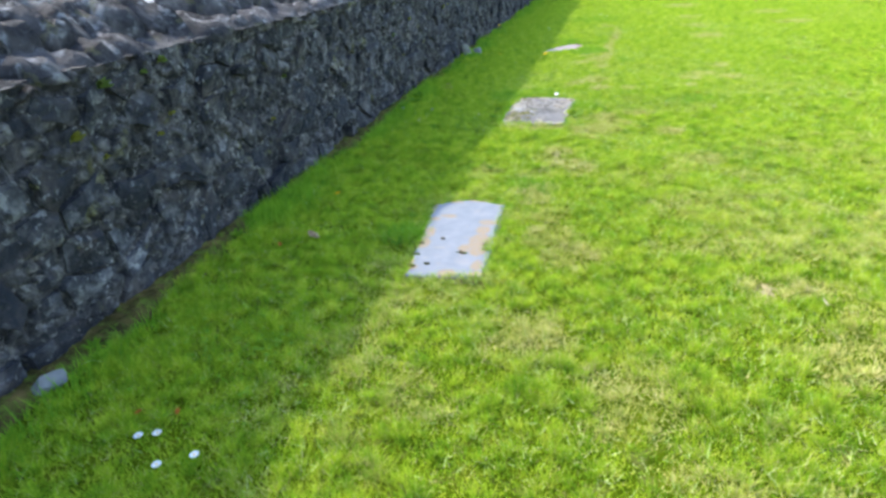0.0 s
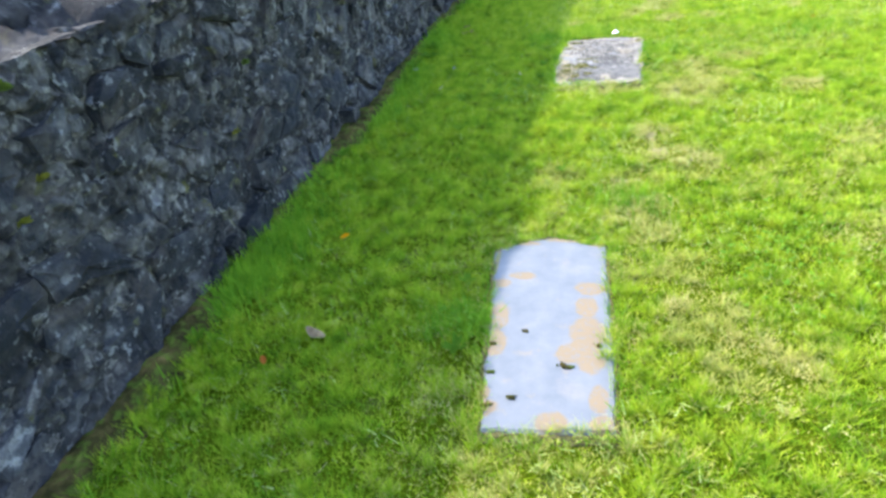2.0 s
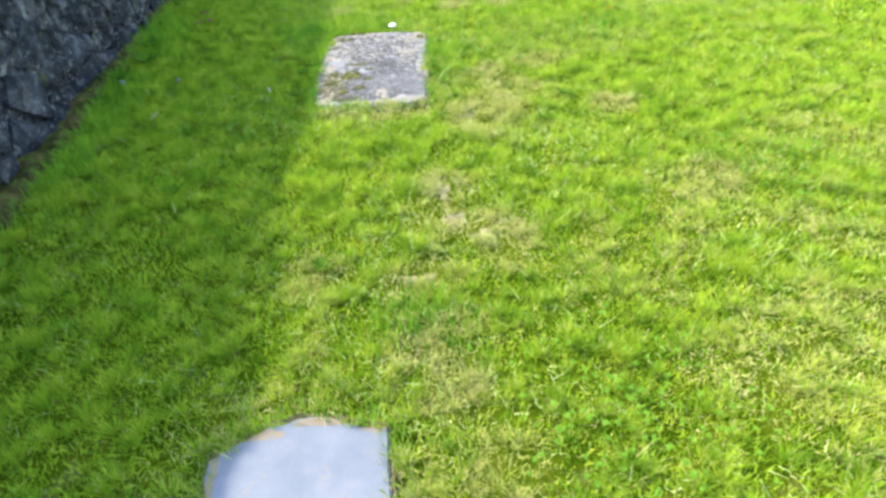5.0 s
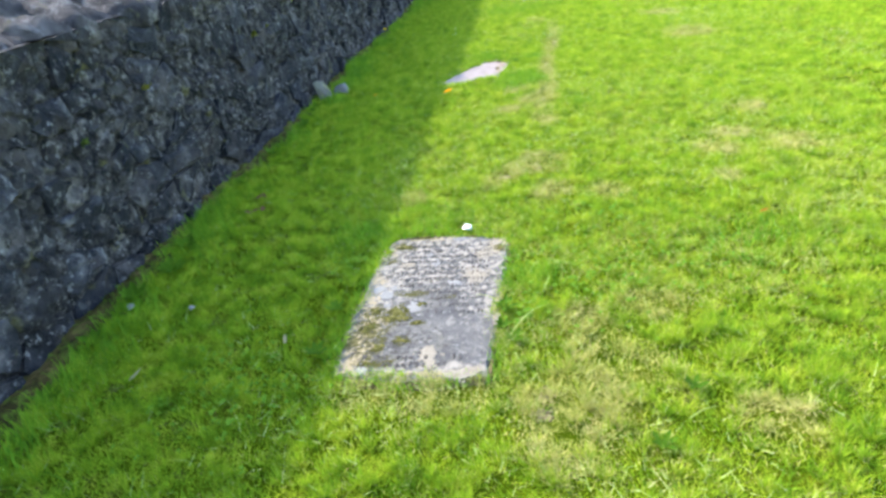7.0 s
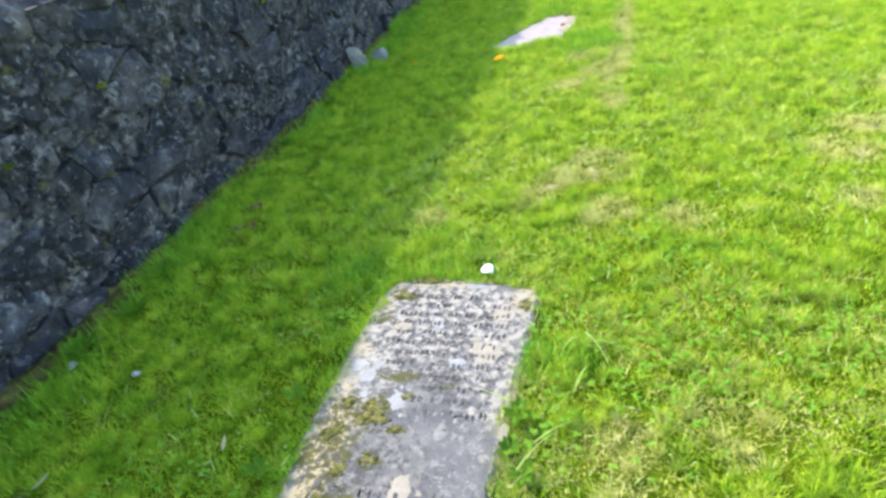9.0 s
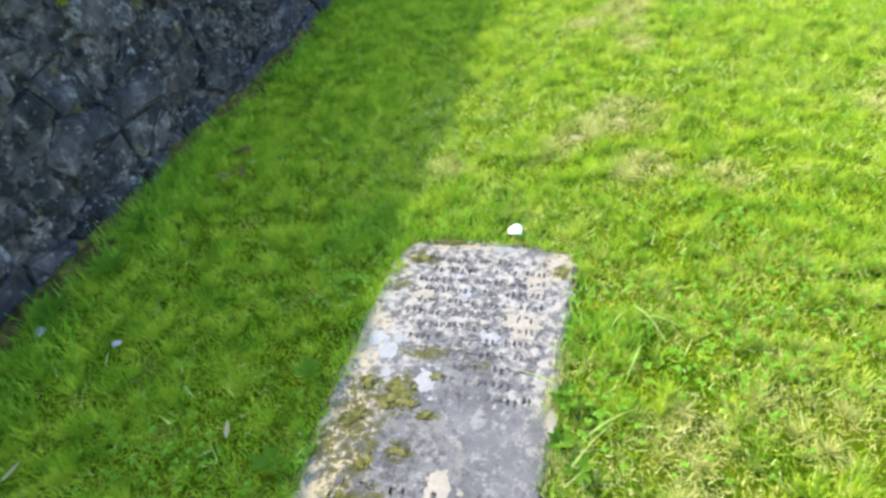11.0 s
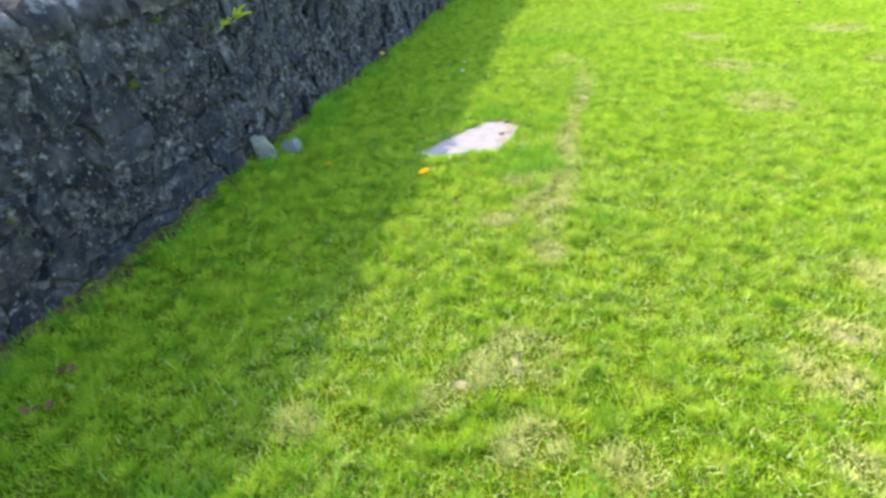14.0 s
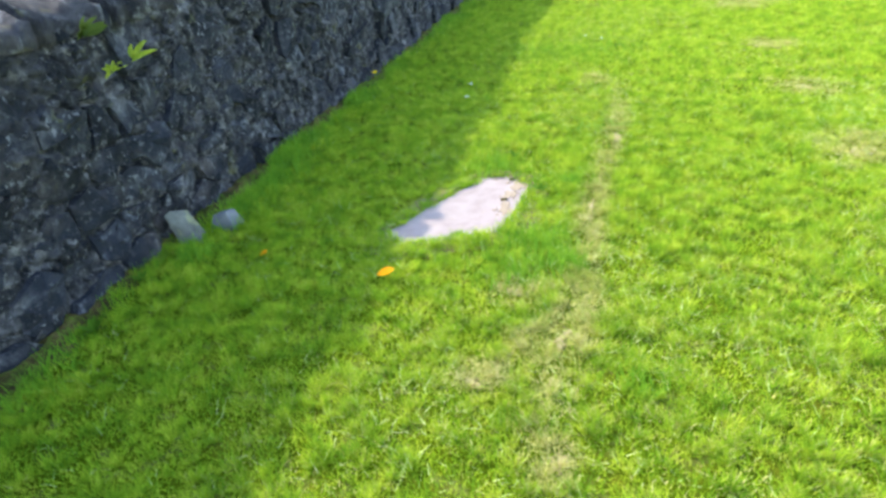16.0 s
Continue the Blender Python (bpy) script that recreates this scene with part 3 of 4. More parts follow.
def soil_rim(poly, parent, seed, z=0.006, bank=()):
    """A narrow, crumbly edge of bare earth round a slab."""
    r = random.Random(seed)
    dense = []
    for p, q in zip(poly, poly[1:] + poly[:1]):
        n = max(2, int(math.hypot(q[0] - p[0], q[1] - p[1]) / 0.03))
        dense += [(p[0] + (q[0] - p[0]) * k / n, p[1] + (q[1] - p[1]) * k / n) for k in range(n)]
    cx, cy = sum(p[0] for p in dense) / len(dense), sum(p[1] for p in dense) / len(dense)
    bm = bmesh.new()
    rings = []
    for s, h in bank or ((-0.004, z - 0.008), (0.01, z - 0.003), (0.024, z - 0.024)):
        ring = []
        for x, y in dense:
            d = math.hypot(x - cx, y - cy)
            w = s + r.uniform(-0.006, 0.008)
            ring.append(bm.verts.new((x + (x - cx) / d * w, y + (y - cy) / d * w, h + r.uniform(-0.005, 0.005))))
        rings.append(ring)
    n = len(dense)
    for r0, r1 in zip(rings, rings[1:]):
        for k in range(n):
            bm.faces.new((r0[k], r0[(k + 1) % n], r1[(k + 1) % n], r1[k]))
    part("soil_edge", bm, M_RIM, parent, "crumbly brown soil edge")


def patch_bm(cx, cy, rx, ry, z, thick, seed, n=26, rough=0.3, crumbs=7):
    """A thin crust with a ragged outline and crumbs of it round about."""
    r = random.Random(seed)
    bm = bmesh.new()
    spots = [(cx, cy, rx, ry, n)]
    for _ in range(crumbs):
        a, d, s = r.uniform(0, 6.28), r.uniform(0.95, 1.6), r.uniform(0.1, 0.3)
        spots.append((cx + rx * d * math.cos(a), cy + ry * d * math.sin(a), min(rx, ry) * s, min(rx, ry) * s * r.uniform(0.7, 1.2), 7))
    for px, py, sx, sy, n in spots:
        ph = [r.uniform(0, 6.28) for _ in range(4)]
        low, high = [], []
        for k in range(n):
            a = 6.2832 * k / n
            s = 1 + rough * (0.45 * math.sin(2 * a + ph[0]) + 0.35 * math.sin(3 * a + ph[1]) + 0.3 * math.sin(5 * a + ph[2]) + 0.25 * math.sin(11 * a + ph[3])) + r.uniform(-1, 1) * rough * 0.4
            x, y = math.cos(a) * s, math.sin(a) * s
            low.append(bm.verts.new((px + sx * x, py + sy * y, z - 0.004)))
            high.append(bm.verts.new((px + sx * x * 0.9, py + sy * y * 0.9, z + thick * r.uniform(0.6, 1))))
        mid = bm.verts.new((px, py, z + thick * 1.4))
        for k in range(n):
            bm.faces.new((low[k], low[(k + 1) % n], high[(k + 1) % n], high[k]))
            bm.faces.new((high[k], high[(k + 1) % n], mid))
    return bm


slate = thing("grave_slab", slab_bm(SLATE, 0.016, 0.06, seed=2), M_SLATE, "pale blue-grey arched grave slab lying flat in turf", "grave slab", "flat grave slabs", at=(0, 0, -0.008))
soil_rim(SLATE, slate, 71, 0.012)
for k, (cx, cy, s) in enumerate([(-0.723, 3.466, 0.013), (-0.571, 3.299, 0.021), (-0.824, 3.249, 0.013), (-0.737, 3.14, 0.015), (-0.46, 3.412, 0.012), (-0.837, 3.39, 0.012), (-0.812, 3.103, 0.016)]):
    part("dirt_crumb", patch_bm(cx, cy, s, s * 0.6, 0.017, 0.007, 60 + k, n=9, rough=0.7, crumbs=2), M_EARTH, slate, "dark crumb of earth")

mossy = thing("grave_slab", slab_bm(MOSSY, 0.02, 0.06, 0.01, 0.016, seed=3), M_OLD, "weathered grey inscribed grave slab with moss and lichen", "grave slab", "flat grave slabs", at=(0, 0, -0.01))
for k, (cx, cy, rx, ry, mt) in enumerate([(-0.567, 6.525, 0.03, 0.045, M_LICHEN), (-0.717, 6.626, 0.032, 0.04, M_LICHEN), (-0.765, 6.672, 0.025, 0.035, M_LICHEN), (-0.693, 6.68, 0.018, 0.02, M_LICHEN),
                                          (-0.519, 6.9, 0.028, 0.028, M_LICHEN), (-0.697, 6.54, 0.016, 0.016, M_LICHEN), (-0.716, 6.11, 0.022, 0.03, M_LICHEN), (-0.555, 6.972, 0.016, 0.016, M_LICHEN), (-0.405, 6.705, 0.035, 0.025, M_LICHEN),
                                          (-0.313, 6.767, 0.055, 0.06, M_CREAM), (-0.462, 6.205, 0.038, 0.045, M_CREAM), (-0.45, 6.15, 0.022, 0.035, M_CREAM), (-0.338, 6.082, 0.07, 0.026, M_CREAM), (-0.275, 6.105, 0.05, 0.022, M_CREAM),
                                          (-0.28, 6.97, 0.05, 0.045, M_CREAM), (-0.66, 6.88, 0.035, 0.03, M_CREAM), (-0.225, 7.06, 0.03, 0.03, M_CREAM), (-0.195, 6.43, 0.012, 0.05, M_CREAM), (-0.42, 7.13, 0.05, 0.016, M_LICHEN)]):
    part("lichen", patch_bm(cx, cy, rx, ry, 0.0204 + 0.0002 * (k % 3), 0.0012, 80 + k, n=44, rough=0.22, crumbs=10), mt, mossy, "pale lichen crust")
soil_rim(MOSSY, mossy, 72, 0.014)
for k, (cx, cy, rx, ry) in enumerate([(-0.64, 6.485, 0.032, 0.032), (-0.61, 6.445, 0.026, 0.02), (-0.665, 6.44, 0.02, 0.024), (-0.74, 6.5, 0.02, 0.016), (-0.59, 6.29, 0.02, 0.016), (-0.675, 6.25, 0.02, 0.022), (-0.75, 6.38, 0.022, 0.03),
                                      (-0.541, 6.545, 0.02, 0.012), (-0.545, 6.41, 0.02, 0.01), (-0.7, 6.145, 0.026, 0.014), (-0.705, 7.065, 0.026, 0.018), (-0.62, 7.155, 0.04, 0.01), (-0.205, 7.03, 0.018, 0.018)]):
    part("moss", patch_bm(cx, cy, rx, ry, 0.0206 + 0.0002 * (k % 4), 0.003, 180 + k, n=44, rough=0.55, crumbs=12), M_MOSS, mossy, "olive and ochre moss cushion")


def letter_strokes(cx, cy, width, height, r):
    """One worn, unreadable letter: a few short raised strokes, coloured as shade in cuts."""
    bm = bmesh.new()
    for _ in range(r.choice((2, 2, 3))):
        if r.random() < 0.6:
            w, h = width * 0.32, height * r.uniform(0.7, 1)
        else:
            w, h = width * r.uniform(0.6, 0.9), height * 0.2
        bmesh.ops.create_cube(bm, size=1, matrix=pose(cx + r.uniform(-0.3, 0.3) * width, cy + r.uniform(-0.3, 0.3) * height, 0.0215) @ Matrix.Diagonal((w, h, 0.004, 1)))
    return bm


lr = random.Random(11)
for row in range(12):
    ty = 7.06 - row * 0.052
    tx = (-0.7 if row < 8 else -0.52) + lr.uniform(0, 0.06)
    while tx < -0.25:
        if not (row == 5 and -0.58 < tx < -0.38) and lr.random() < 0.85:
            part("letter", letter_strokes(tx, ty + lr.uniform(-0.004, 0.004) - (tx + 0.5) * 0.03, 0.015, 0.023, lr), M_LETTER, mossy, "worn carved letter, its shade painted dark")
        tx += 0.0205 if lr.random() < 0.85 else 0.04
for row in (6.185, 6.14):
    tx = -0.72
    while tx < -0.3:
        if lr.random() < 0.75:
            part("letter", letter_strokes(tx, row, 0.018, 0.024, lr), M_LETTER, mossy, "worn carved letter, its shade painted dark")
        tx += 0.028
font = bpy.data.curves.new("inscription", "FONT")
font.body, font.size, font.extrude, font.align_x = "PATRICK", 0.042, 0.0015, "CENTER"
words = new("inscription_curve", font)
words.matrix_world = pose(-0.485, 6.787, 0.0215, 0, 0, -2)
bpy.context.view_layer.update()
me = bpy.data.meshes.new_from_object(words.evaluated_get(bpy.context.evaluated_depsgraph_get()))
me.transform(words.matrix_world)
bpy.data.objects.remove(words)
# the word's dark colour stands for shade in its cuts
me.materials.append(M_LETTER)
carved = new("inscription", me)
carved.parent = mossy
tagged(carved, "carved word in worn capitals")

sunken = thing("grave_slab", slab_bm(SUNKEN, 0.006, 0.06, 0.008, 0.01, seed=5), M_PINK, "pale pinkish stone slab half grown over by turf", "grave slab", "flat grave slabs", at=(0, 0, SUNK))
soil_rim(SUNKEN, sunken, 73, bank=((-0.006, 0.002), (0.004, 0.01), (0.02, 0.016), (0.07, 0.014), (0.14, 0.0)))
for k, (cx, cy, rx, ry) in enumerate([(-0.32, 10.98, 0.05, 0.08), (-0.35, 10.67, 0.04, 0.08), (-0.47, 11.09, 0.06, 0.03), (-0.36, 10.84, 0.04, 0.06)]):
    part("dirt_patch", patch_bm(cx, cy, rx, ry, 0.007, 0.0025, 160 + k, rough=0.5), M_TAN, sunken, "dry tan crust on the stone")
for k, (cx, cy) in enumerate([(-0.375, 11.06), (-0.375, 10.78)]):
    part("dirt_crumb", patch_bm(cx, cy, 0.022, 0.012, 0.007, 0.008, 170 + k, n=9, rough=0.6, crumbs=0), M_EARTH, sunken, "dark crumb of earth")


# ---- loose stones ----
def rock_bm(sx, sy, sz, seed, keep=0.35):
    """An angular stone: a ball cut by random flat faces, its edges softened."""
    r = random.Random(seed)
    bm = bmesh.new()
    bmesh.ops.create_icosphere(bm, subdivisions=3, radius=1.25)
    for _ in range(8):
        d = Vector((r.gauss(0, 1), r.gauss(0, 1), r.gauss(0, 1))).normalized()
        h = r.uniform(0.42, 0.7)
        for v in bm.verts:
            e = v.co.dot(d) - h
            if e > 0:
                v.co -= d * e
    for v in bm.verts:
        v.co += v.co.normalized() * (noise.noise(v.co * 2.5 + Vector((seed, 0, 0))) * 0.06)
        v.co = Vector((v.co.x * sx, v.co.y * sy, v.co.z * sz))
    return bm


def hull_rock(points, seed, bevel=0.01):
    """A broken, flat-faced stone."""
    bm = bmesh.new()
    for p in points:
        bm.verts.new(Vector(p) * 0.82)
    got = bmesh.ops.convex_hull(bm, input=bm.verts)
    bmesh.ops.delete(bm, geom=[v for v in got["geom_interior"] if isinstance(v, bmesh.types.BMVert)], context="VERTS")
    bmesh.ops.bevel(bm, geom=bm.edges[:], offset=bevel, segments=2, profile=0.5, affect="EDGES")
    for v in bm.verts:
        v.co += Vector((1, 1, 1)) * noise.noise(v.co * 18 + Vector((seed, 0, 0))) * 0.004
    return bm


thing("stone", hull_rock([(-0.05, -0.09, -0.04), (0.08, -0.05, -0.04), (0.07, 0.07, -0.04), (-0.05, 0.08, -0.04), (-0.11, -0.09, 0.21), (-0.08, -0.06, 0.23), (-0.03, 0.04, 0.19), (0.04, 0.02, 0.1), (-0.09, 0.03, 0.17)], 3, 0.004), M_ROCK,
      "grey-green angular stone leaning against the wall's foot", "stone", at=(-2.05, 10.15, 0.01))
thing("stone", hull_rock([(-0.09, -0.1, -0.03), (0.1, -0.07, -0.03), (0.11, 0.07, -0.03), (-0.05, 0.1, -0.03), (-0.06, -0.05, 0.1), (0.05, -0.05, 0.13), (0.06, 0.04, 0.11), (-0.04, 0.06, 0.08)], 5, 0.006), M_ROCKBLUE,
      "blue-grey stone lying in grass beside the wall", "stone", at=(-1.95, 10.33, 0.0))
ob = thing("stone", rock_bm(0.055, 0.085, 0.055, 13), M_ROCKBLUE, "small pale grey stone at the wall's foot", "stone", at=(-2.04, 1.82, 0.025))
ob.rotation_euler = (0, 0.25, -0.5)
ob = thing("pebble", rock_bm(0.034, 0.026, 0.02, 17), M_WHITE, "bright white pebble lying on grass beside a slab", "pebble", at=(-0.387, 7.225, ground_at(-0.387, 7.225) + 0.03), smooth=True)
for x, y, s in [(-1.985, 6.563, 0.022), (-1.652, 6.54, 0.018)]:
    thing("pebble", rock_bm(s, s * 1.3, s * 0.6, int(x * 100) % 50), M_LICHEN, "small pale pebble in the grass by the wall", "pebble", at=(x, y, ground_at(x, y) + 0.03), smooth=True)
thing("earth_clod", rock_bm(0.05, 0.035, 0.022, 23), M_CLOD, "small brown clod of earth on the grass", "earth clod", at=(-1.535, 3.363, ground_at(-1.535, 3.363) + 0.03))


# ---- fallen leaves and flowers ----
def leaf_bm(length, width, curl, lobes=0, n=9):
    """A leaf with a folded midrib and a curled tip, along +x."""
    bm = bmesh.new()
    rows = []
    for k in range(n):
        t = k / (n - 1)
        w = width * 0.5 * math.sin(math.pi * min(1, t * 0.94 + 0.04)) ** 0.8
        if lobes:
            w *= 0.52 + 0.48 * math.cos(lobes * 2 * math.pi * t)
        z = curl * length * t * t
        x = length * (t - 0.5)
        rows.append([bm.verts.new((x, -w, z + w * 0.35)), bm.verts.new((x, 0, z)), bm.verts.new((x, w, z + w * 0.35))])
    for a, b in zip(rows, rows[1:]):
        for k in range(2):
            bm.faces.new((a[k], a[k + 1], b[k + 1], b[k]))
    bmesh.ops.solidify(bm, geom=bm.faces[:], thickness=0.0012)
    return bm


def fallen_leaf(x, y, length, width, rz, mat, label):
    ob = thing("fallen_leaf", leaf_bm(length, width, 0.25), mat, label, "leaf", "fallen leaves", at=(x, y, ground_at(x, y) + 0.034))
    ob.rotation_euler = (0.1, -0.03, rz)


fallen_leaf(-0.793, 9.875, 0.085, 0.06, 0.25, M_ORANGE, "bright orange-yellow fallen leaf on the grass")
fallen_leaf(-1.67, 4.05, 0.05, 0.034, 0.3, M_ORANGE, "small orange fallen leaf on shaded grass")
fallen_leaf(-1.512, 9.992, 0.045, 0.025, 1.0, M_ORANGE, "small orange fallen leaf on shaded grass")
fallen_leaf(1.099, 7.223, 0.04, 0.02, 0.2, M_RUST, "small rust-red fallen leaf on sunlit grass")
fallen_leaf(-1.655, 6.066, 0.065, 0.014, 1.1, M_PALE, "pale withered leaf curled on the grass")
fallen_leaf(-1.082, 6.272, 0.05, 0.014, 1.9, M_PALE, "pale withered leaf curled on the grass")
fallen_leaf(-1.52, 1.75, 0.03, 0.02, 0.7, M_RUST, "small rust-red fallen leaf on shaded grass")
fallen_leaf(-1.36, 1.78, 0.03, 0.02, 2.0, M_RUST, "small rust-red fallen leaf on shaded grass")
fallen_leaf(-1.68, 3.2, 0.04, 0.025, 2.2, M_RUST, "small rust-red fallen leaf on shaded grass")
for x, y, rz in [(-1.742, 7.549, 0.4), (-1.7, 7.57, 1.9), (-1.78, 7.53, 2.8), (-1.796, 7.751, 0.9), (-1.77, 7.77, 2.3)]:
    fallen_leaf(x, y, 0.05, 0.028, rz, M_DEAD, "small brown dead leaf on shaded grass")
fallen_leaf(3.477, 18.849, 0.12, 0.08, 0.4, M_DEAD, "dark brown dead leaf on sunlit grass")
fallen_leaf(3.252, 16.327, 0.1, 0.06, 1.4, M_DEAD, "dark brown dead leaf on sunlit grass")
fallen_leaf(1.2, 2.98, 0.05, 0.014, 1.9, M_PALE, "pale withered leaf curled on the grass")


def daisy(x, y, size):
    z = ground_at(x, y)
    ob = base_of("daisy", (x, y, z), "small white daisy with a yellow centre in the lawn", "flower", "daisies", rng.uniform(0, 360))
    bm = bmesh.new()
    bmesh.ops.create_cone(bm, segments=6, radius1=0.0016, radius2=0.0013, depth=0.045, matrix=pose(0, 0, 0.0225))
    part("stem", bm, M_TALL, ob)
    for k in range(14):
        bm = leaf_bm(size * 0.52, size * 0.2, 0.15, n=5)
        bmesh.ops.transform(bm, matrix=pose(0, 0, 0.046, 0, 0, k * 360 / 14) @ pose(size * 0.3, 0, 0), verts=bm.verts)
        part("petal", bm, M_PETAL, ob)
    bm = bmesh.new()
    bmesh.ops.create_uvsphere(bm, u_segments=8, v_segments=5, radius=size * 0.13, matrix=pose(0, 0, 0.047) @ Matrix.Diagonal((1, 1, 0.6, 1)))
    part("flower_centre", bm, M_YELLOW, ob, "yellow flower centre")


for x, y in [(-1.414, 1.626), (-1.352, 1.653), (-1.252, 1.52), (-1.146, 1.587)]:
    daisy(x, y, 0.034)
for x, y in [(0.05, 14.6), (-0.12, 14.75), (0.7, 18.4), (-1.05, 13.0), (-1.0, 12.6)]:
    daisy(x, y, 0.036)

# a dandelion by the wall
dand = base_of("dandelion", (-2.1, 13.32, ground_at(-2.1, 13.32)), "yellow dandelion flower growing at the wall's foot", "flower")
bm = bmesh.new()
bmesh.ops.create_cone(bm, segments=6, radius1=0.003, radius2=0.0025, depth=0.09, matrix=pose(0, 0, 0.045))
part("stem", bm, M_TALL, dand)
bm = bmesh.new()
for k in range(40):
    a, s = k * 2.399, 0.004 + 0.02 * math.sqrt(k / 40)
    bmesh.ops.create_cone(bm, segments=4, radius1=0.003, radius2=0.001, depth=0.016, matrix=pose(math.cos(a) * s, math.sin(a) * s, 0.094 - s * 0.2, 0, 0, math.degrees(a)) @ pose(0, 0, 0, 0, 40 * s / 0.024))
part("flower_head", bm, M_YELLOW, dand, "dense yellow flower head")


def wall_plant(y, z, reach, count, mat, label, lobes=0, width=0.4, x=WALL_X + 0.045, spread=80):
    """Leaves springing from a joint of the wall."""
    ob = base_of("wall_plant", (x, y, z), label, "plant", "plants in the wall")
    r = random.Random(int(y * 100))
    for k in range(count):
        bm = leaf_bm(reach * r.uniform(0.7, 1.1), reach * width, -0.35, lobes, n=13 if lobes else 7)
        fan = -spread + 2 * spread * (k + 0.5) / count + r.uniform(-12, 12)
        bmesh.ops.transform(bm, matrix=pose(0, 0, 0, fan, 0, 0) @ pose(0, 0, 0, 0, -r.uniform(50, 80), 0) @ pose(reach * 0.5, 0, 0, r.uniform(-25, 25), 0, 0), verts=bm.verts)
        part("leaf", bm, mat, ob)


wall_plant(10.06, 0.945, 0.12, 4, M_FERN, "bright yellow-green lobed leaves sprouting from the wall", 2, 0.55, spread=45)
wall_plant(10.27, 0.975, 0.12, 8, M_FERN, "bright yellow-green finger-like leaves sprouting from the wall", 0, 0.26, spread=85)
wall_plant(10.02, 1.15, 0.11, 11, M_WALLWEED, "green leafy plant sprouting under the wall's coping", 0, 0.3)
wall_plant(9.4, 1.1, 0.049, 11, M_WALLWEED, "small green weed sprouting from the wall", 0, 0.35)
wall_plant(9.05, 0.83, 0.056, 11, M_MOSSLEAF, "small ochre-green plant in a joint of the wall", 0, 0.35)
wall_plant(9.36, 0.84, 0.035, 10, M_MOSSLEAF, "small ochre-green plant in a joint of the wall", 0, 0.35)
wall_plant(2.46, 0.9, 0.056, 13, M_MOSSLEAF, "small ochre-green plant in a joint of the wall", 0, 0.4)
wall_plant(2.7, 1.09, 0.063, 13, M_WALLWEED, "small green weed sprouting from the wall", 0, 0.35)
wall_plant(3.15, 1.13, 0.049, 11, M_WALLWEED, "small green weed sprouting from the wall", 0, 0.35)
wall_plant(3.0, 1.1, 0.035, 10, M_WALLWEED, "small green weed sprouting from the wall", 0, 0.35)
wall_plant(3.13, 0.85, 0.038, 11, M_MOSSLEAF, "small ochre-green plant in a joint of the wall", 0, 0.4)
wall_plant(3.0, 0.77, 0.035, 11, M_MOSSLEAF, "small ochre-green plant in a joint of the wall", 0, 0.4)
wall_plant(2.6, 0.77, 0.035, 11, M_MOSSLEAF, "small ochre-green plant in a joint of the wall", 0, 0.4)
wall_plant(6.9, 0.75, 0.042, 11, M_WALLWEED, "small green weed sprouting from the wall", 0, 0.35)
wall_plant(7.5, 0.85, 0.042, 11, M_MOSSLEAF, "small ochre-green plant in a joint of the wall", 0, 0.35)
wall_plant(4.4, 0.8, 0.042, 11, M_WALLWEED, "small green weed sprouting from the wall", 0, 0.35)
wall_plant(4.15, 0.55, 0.035, 11, M_MOSSLEAF, "small ochre-green plant in a joint of the wall", 0, 0.35)


def weed(x, y, size, count, label="low green weed with broad leaves in the grass"):
    ob = base_of("weed", (x, y, ground_at(x, y) + 0.02), label, "plant", "weeds in the grass", rng.uniform(0, 360))
    for k in range(count):
        bm = leaf_bm(size * rng.uniform(0.7, 1.1), size * 0.38, 0.18, n=7)
        bmesh.ops.transform(bm, matrix=pose(0, 0, 0, 0, 0, k * 360 / count + rng.uniform(-20, 20)) @ pose(0, 0, 0, 0, -rng.uniform(8, 35), 0) @ pose(size * 0.5, 0, 0), verts=bm.verts)
        part("leaf", bm, M_WEED, ob)


def grass_stalk(x, y, length, lean, rz):
    """A long arching blade or seed stalk."""
    bm = bmesh.new()
    rows = []
    for k in range(9):
        t = k / 8
        a = lean * t
        w = 0.0032 * (1 - 0.8 * t)
        px, pz = length * (t - 0.12 * lean * t * t), length * math.sin(a) * 0.5 * (1 - t * 0.8)
        rows.append([bm.verts.new((px, -w, pz)), bm.verts.new((px, 0, pz - w * 0.4)), bm.verts.new((px, w, pz))])
    for p, q in zip(rows, rows[1:]):
        for k in range(2):
            bm.faces.new((p[k], p[k + 1], q[k + 1], q[k]))
    bmesh.ops.solidify(bm, geom=bm.faces[:], thickness=0.0008)
    ob = thing("grass_stalk", bm, M_STALK, "long pale green grass stalk arching over the lawn", "grass stalk", "long grass stalks", at=(x, y, ground_at(x, y) + 0.03))
    ob.rotation_euler = (0, 0, rz)


for x, y, length, lean, rz in [(0.02, 6.87, 0.22, 1.2, -1.1), (0.0, 6.85, 0.16, 1.4, -2.0), (0.05, 6.83, 0.13, 1.3, -0.5), (-0.1, 6.4, 0.17, 1.0, 0.6), (-0.14, 6.3, 0.2, 1.1, 0.9), (-0.12, 6.2, 0.16, 1.2, -1.3), (-0.2, 6.55, 0.12, 0.9, 2.9),
                               (0.0, 6.6, 0.14, 1.2, 1.2), (-2.0, 1.95, 0.14, 1.3, 0.3), (-1.95, 3.3, 0.16, 1.3, -0.4), (0.45, 5.85, 0.12, 1.2, 0.4)]:
    grass_stalk(x, y, length, lean, rz)

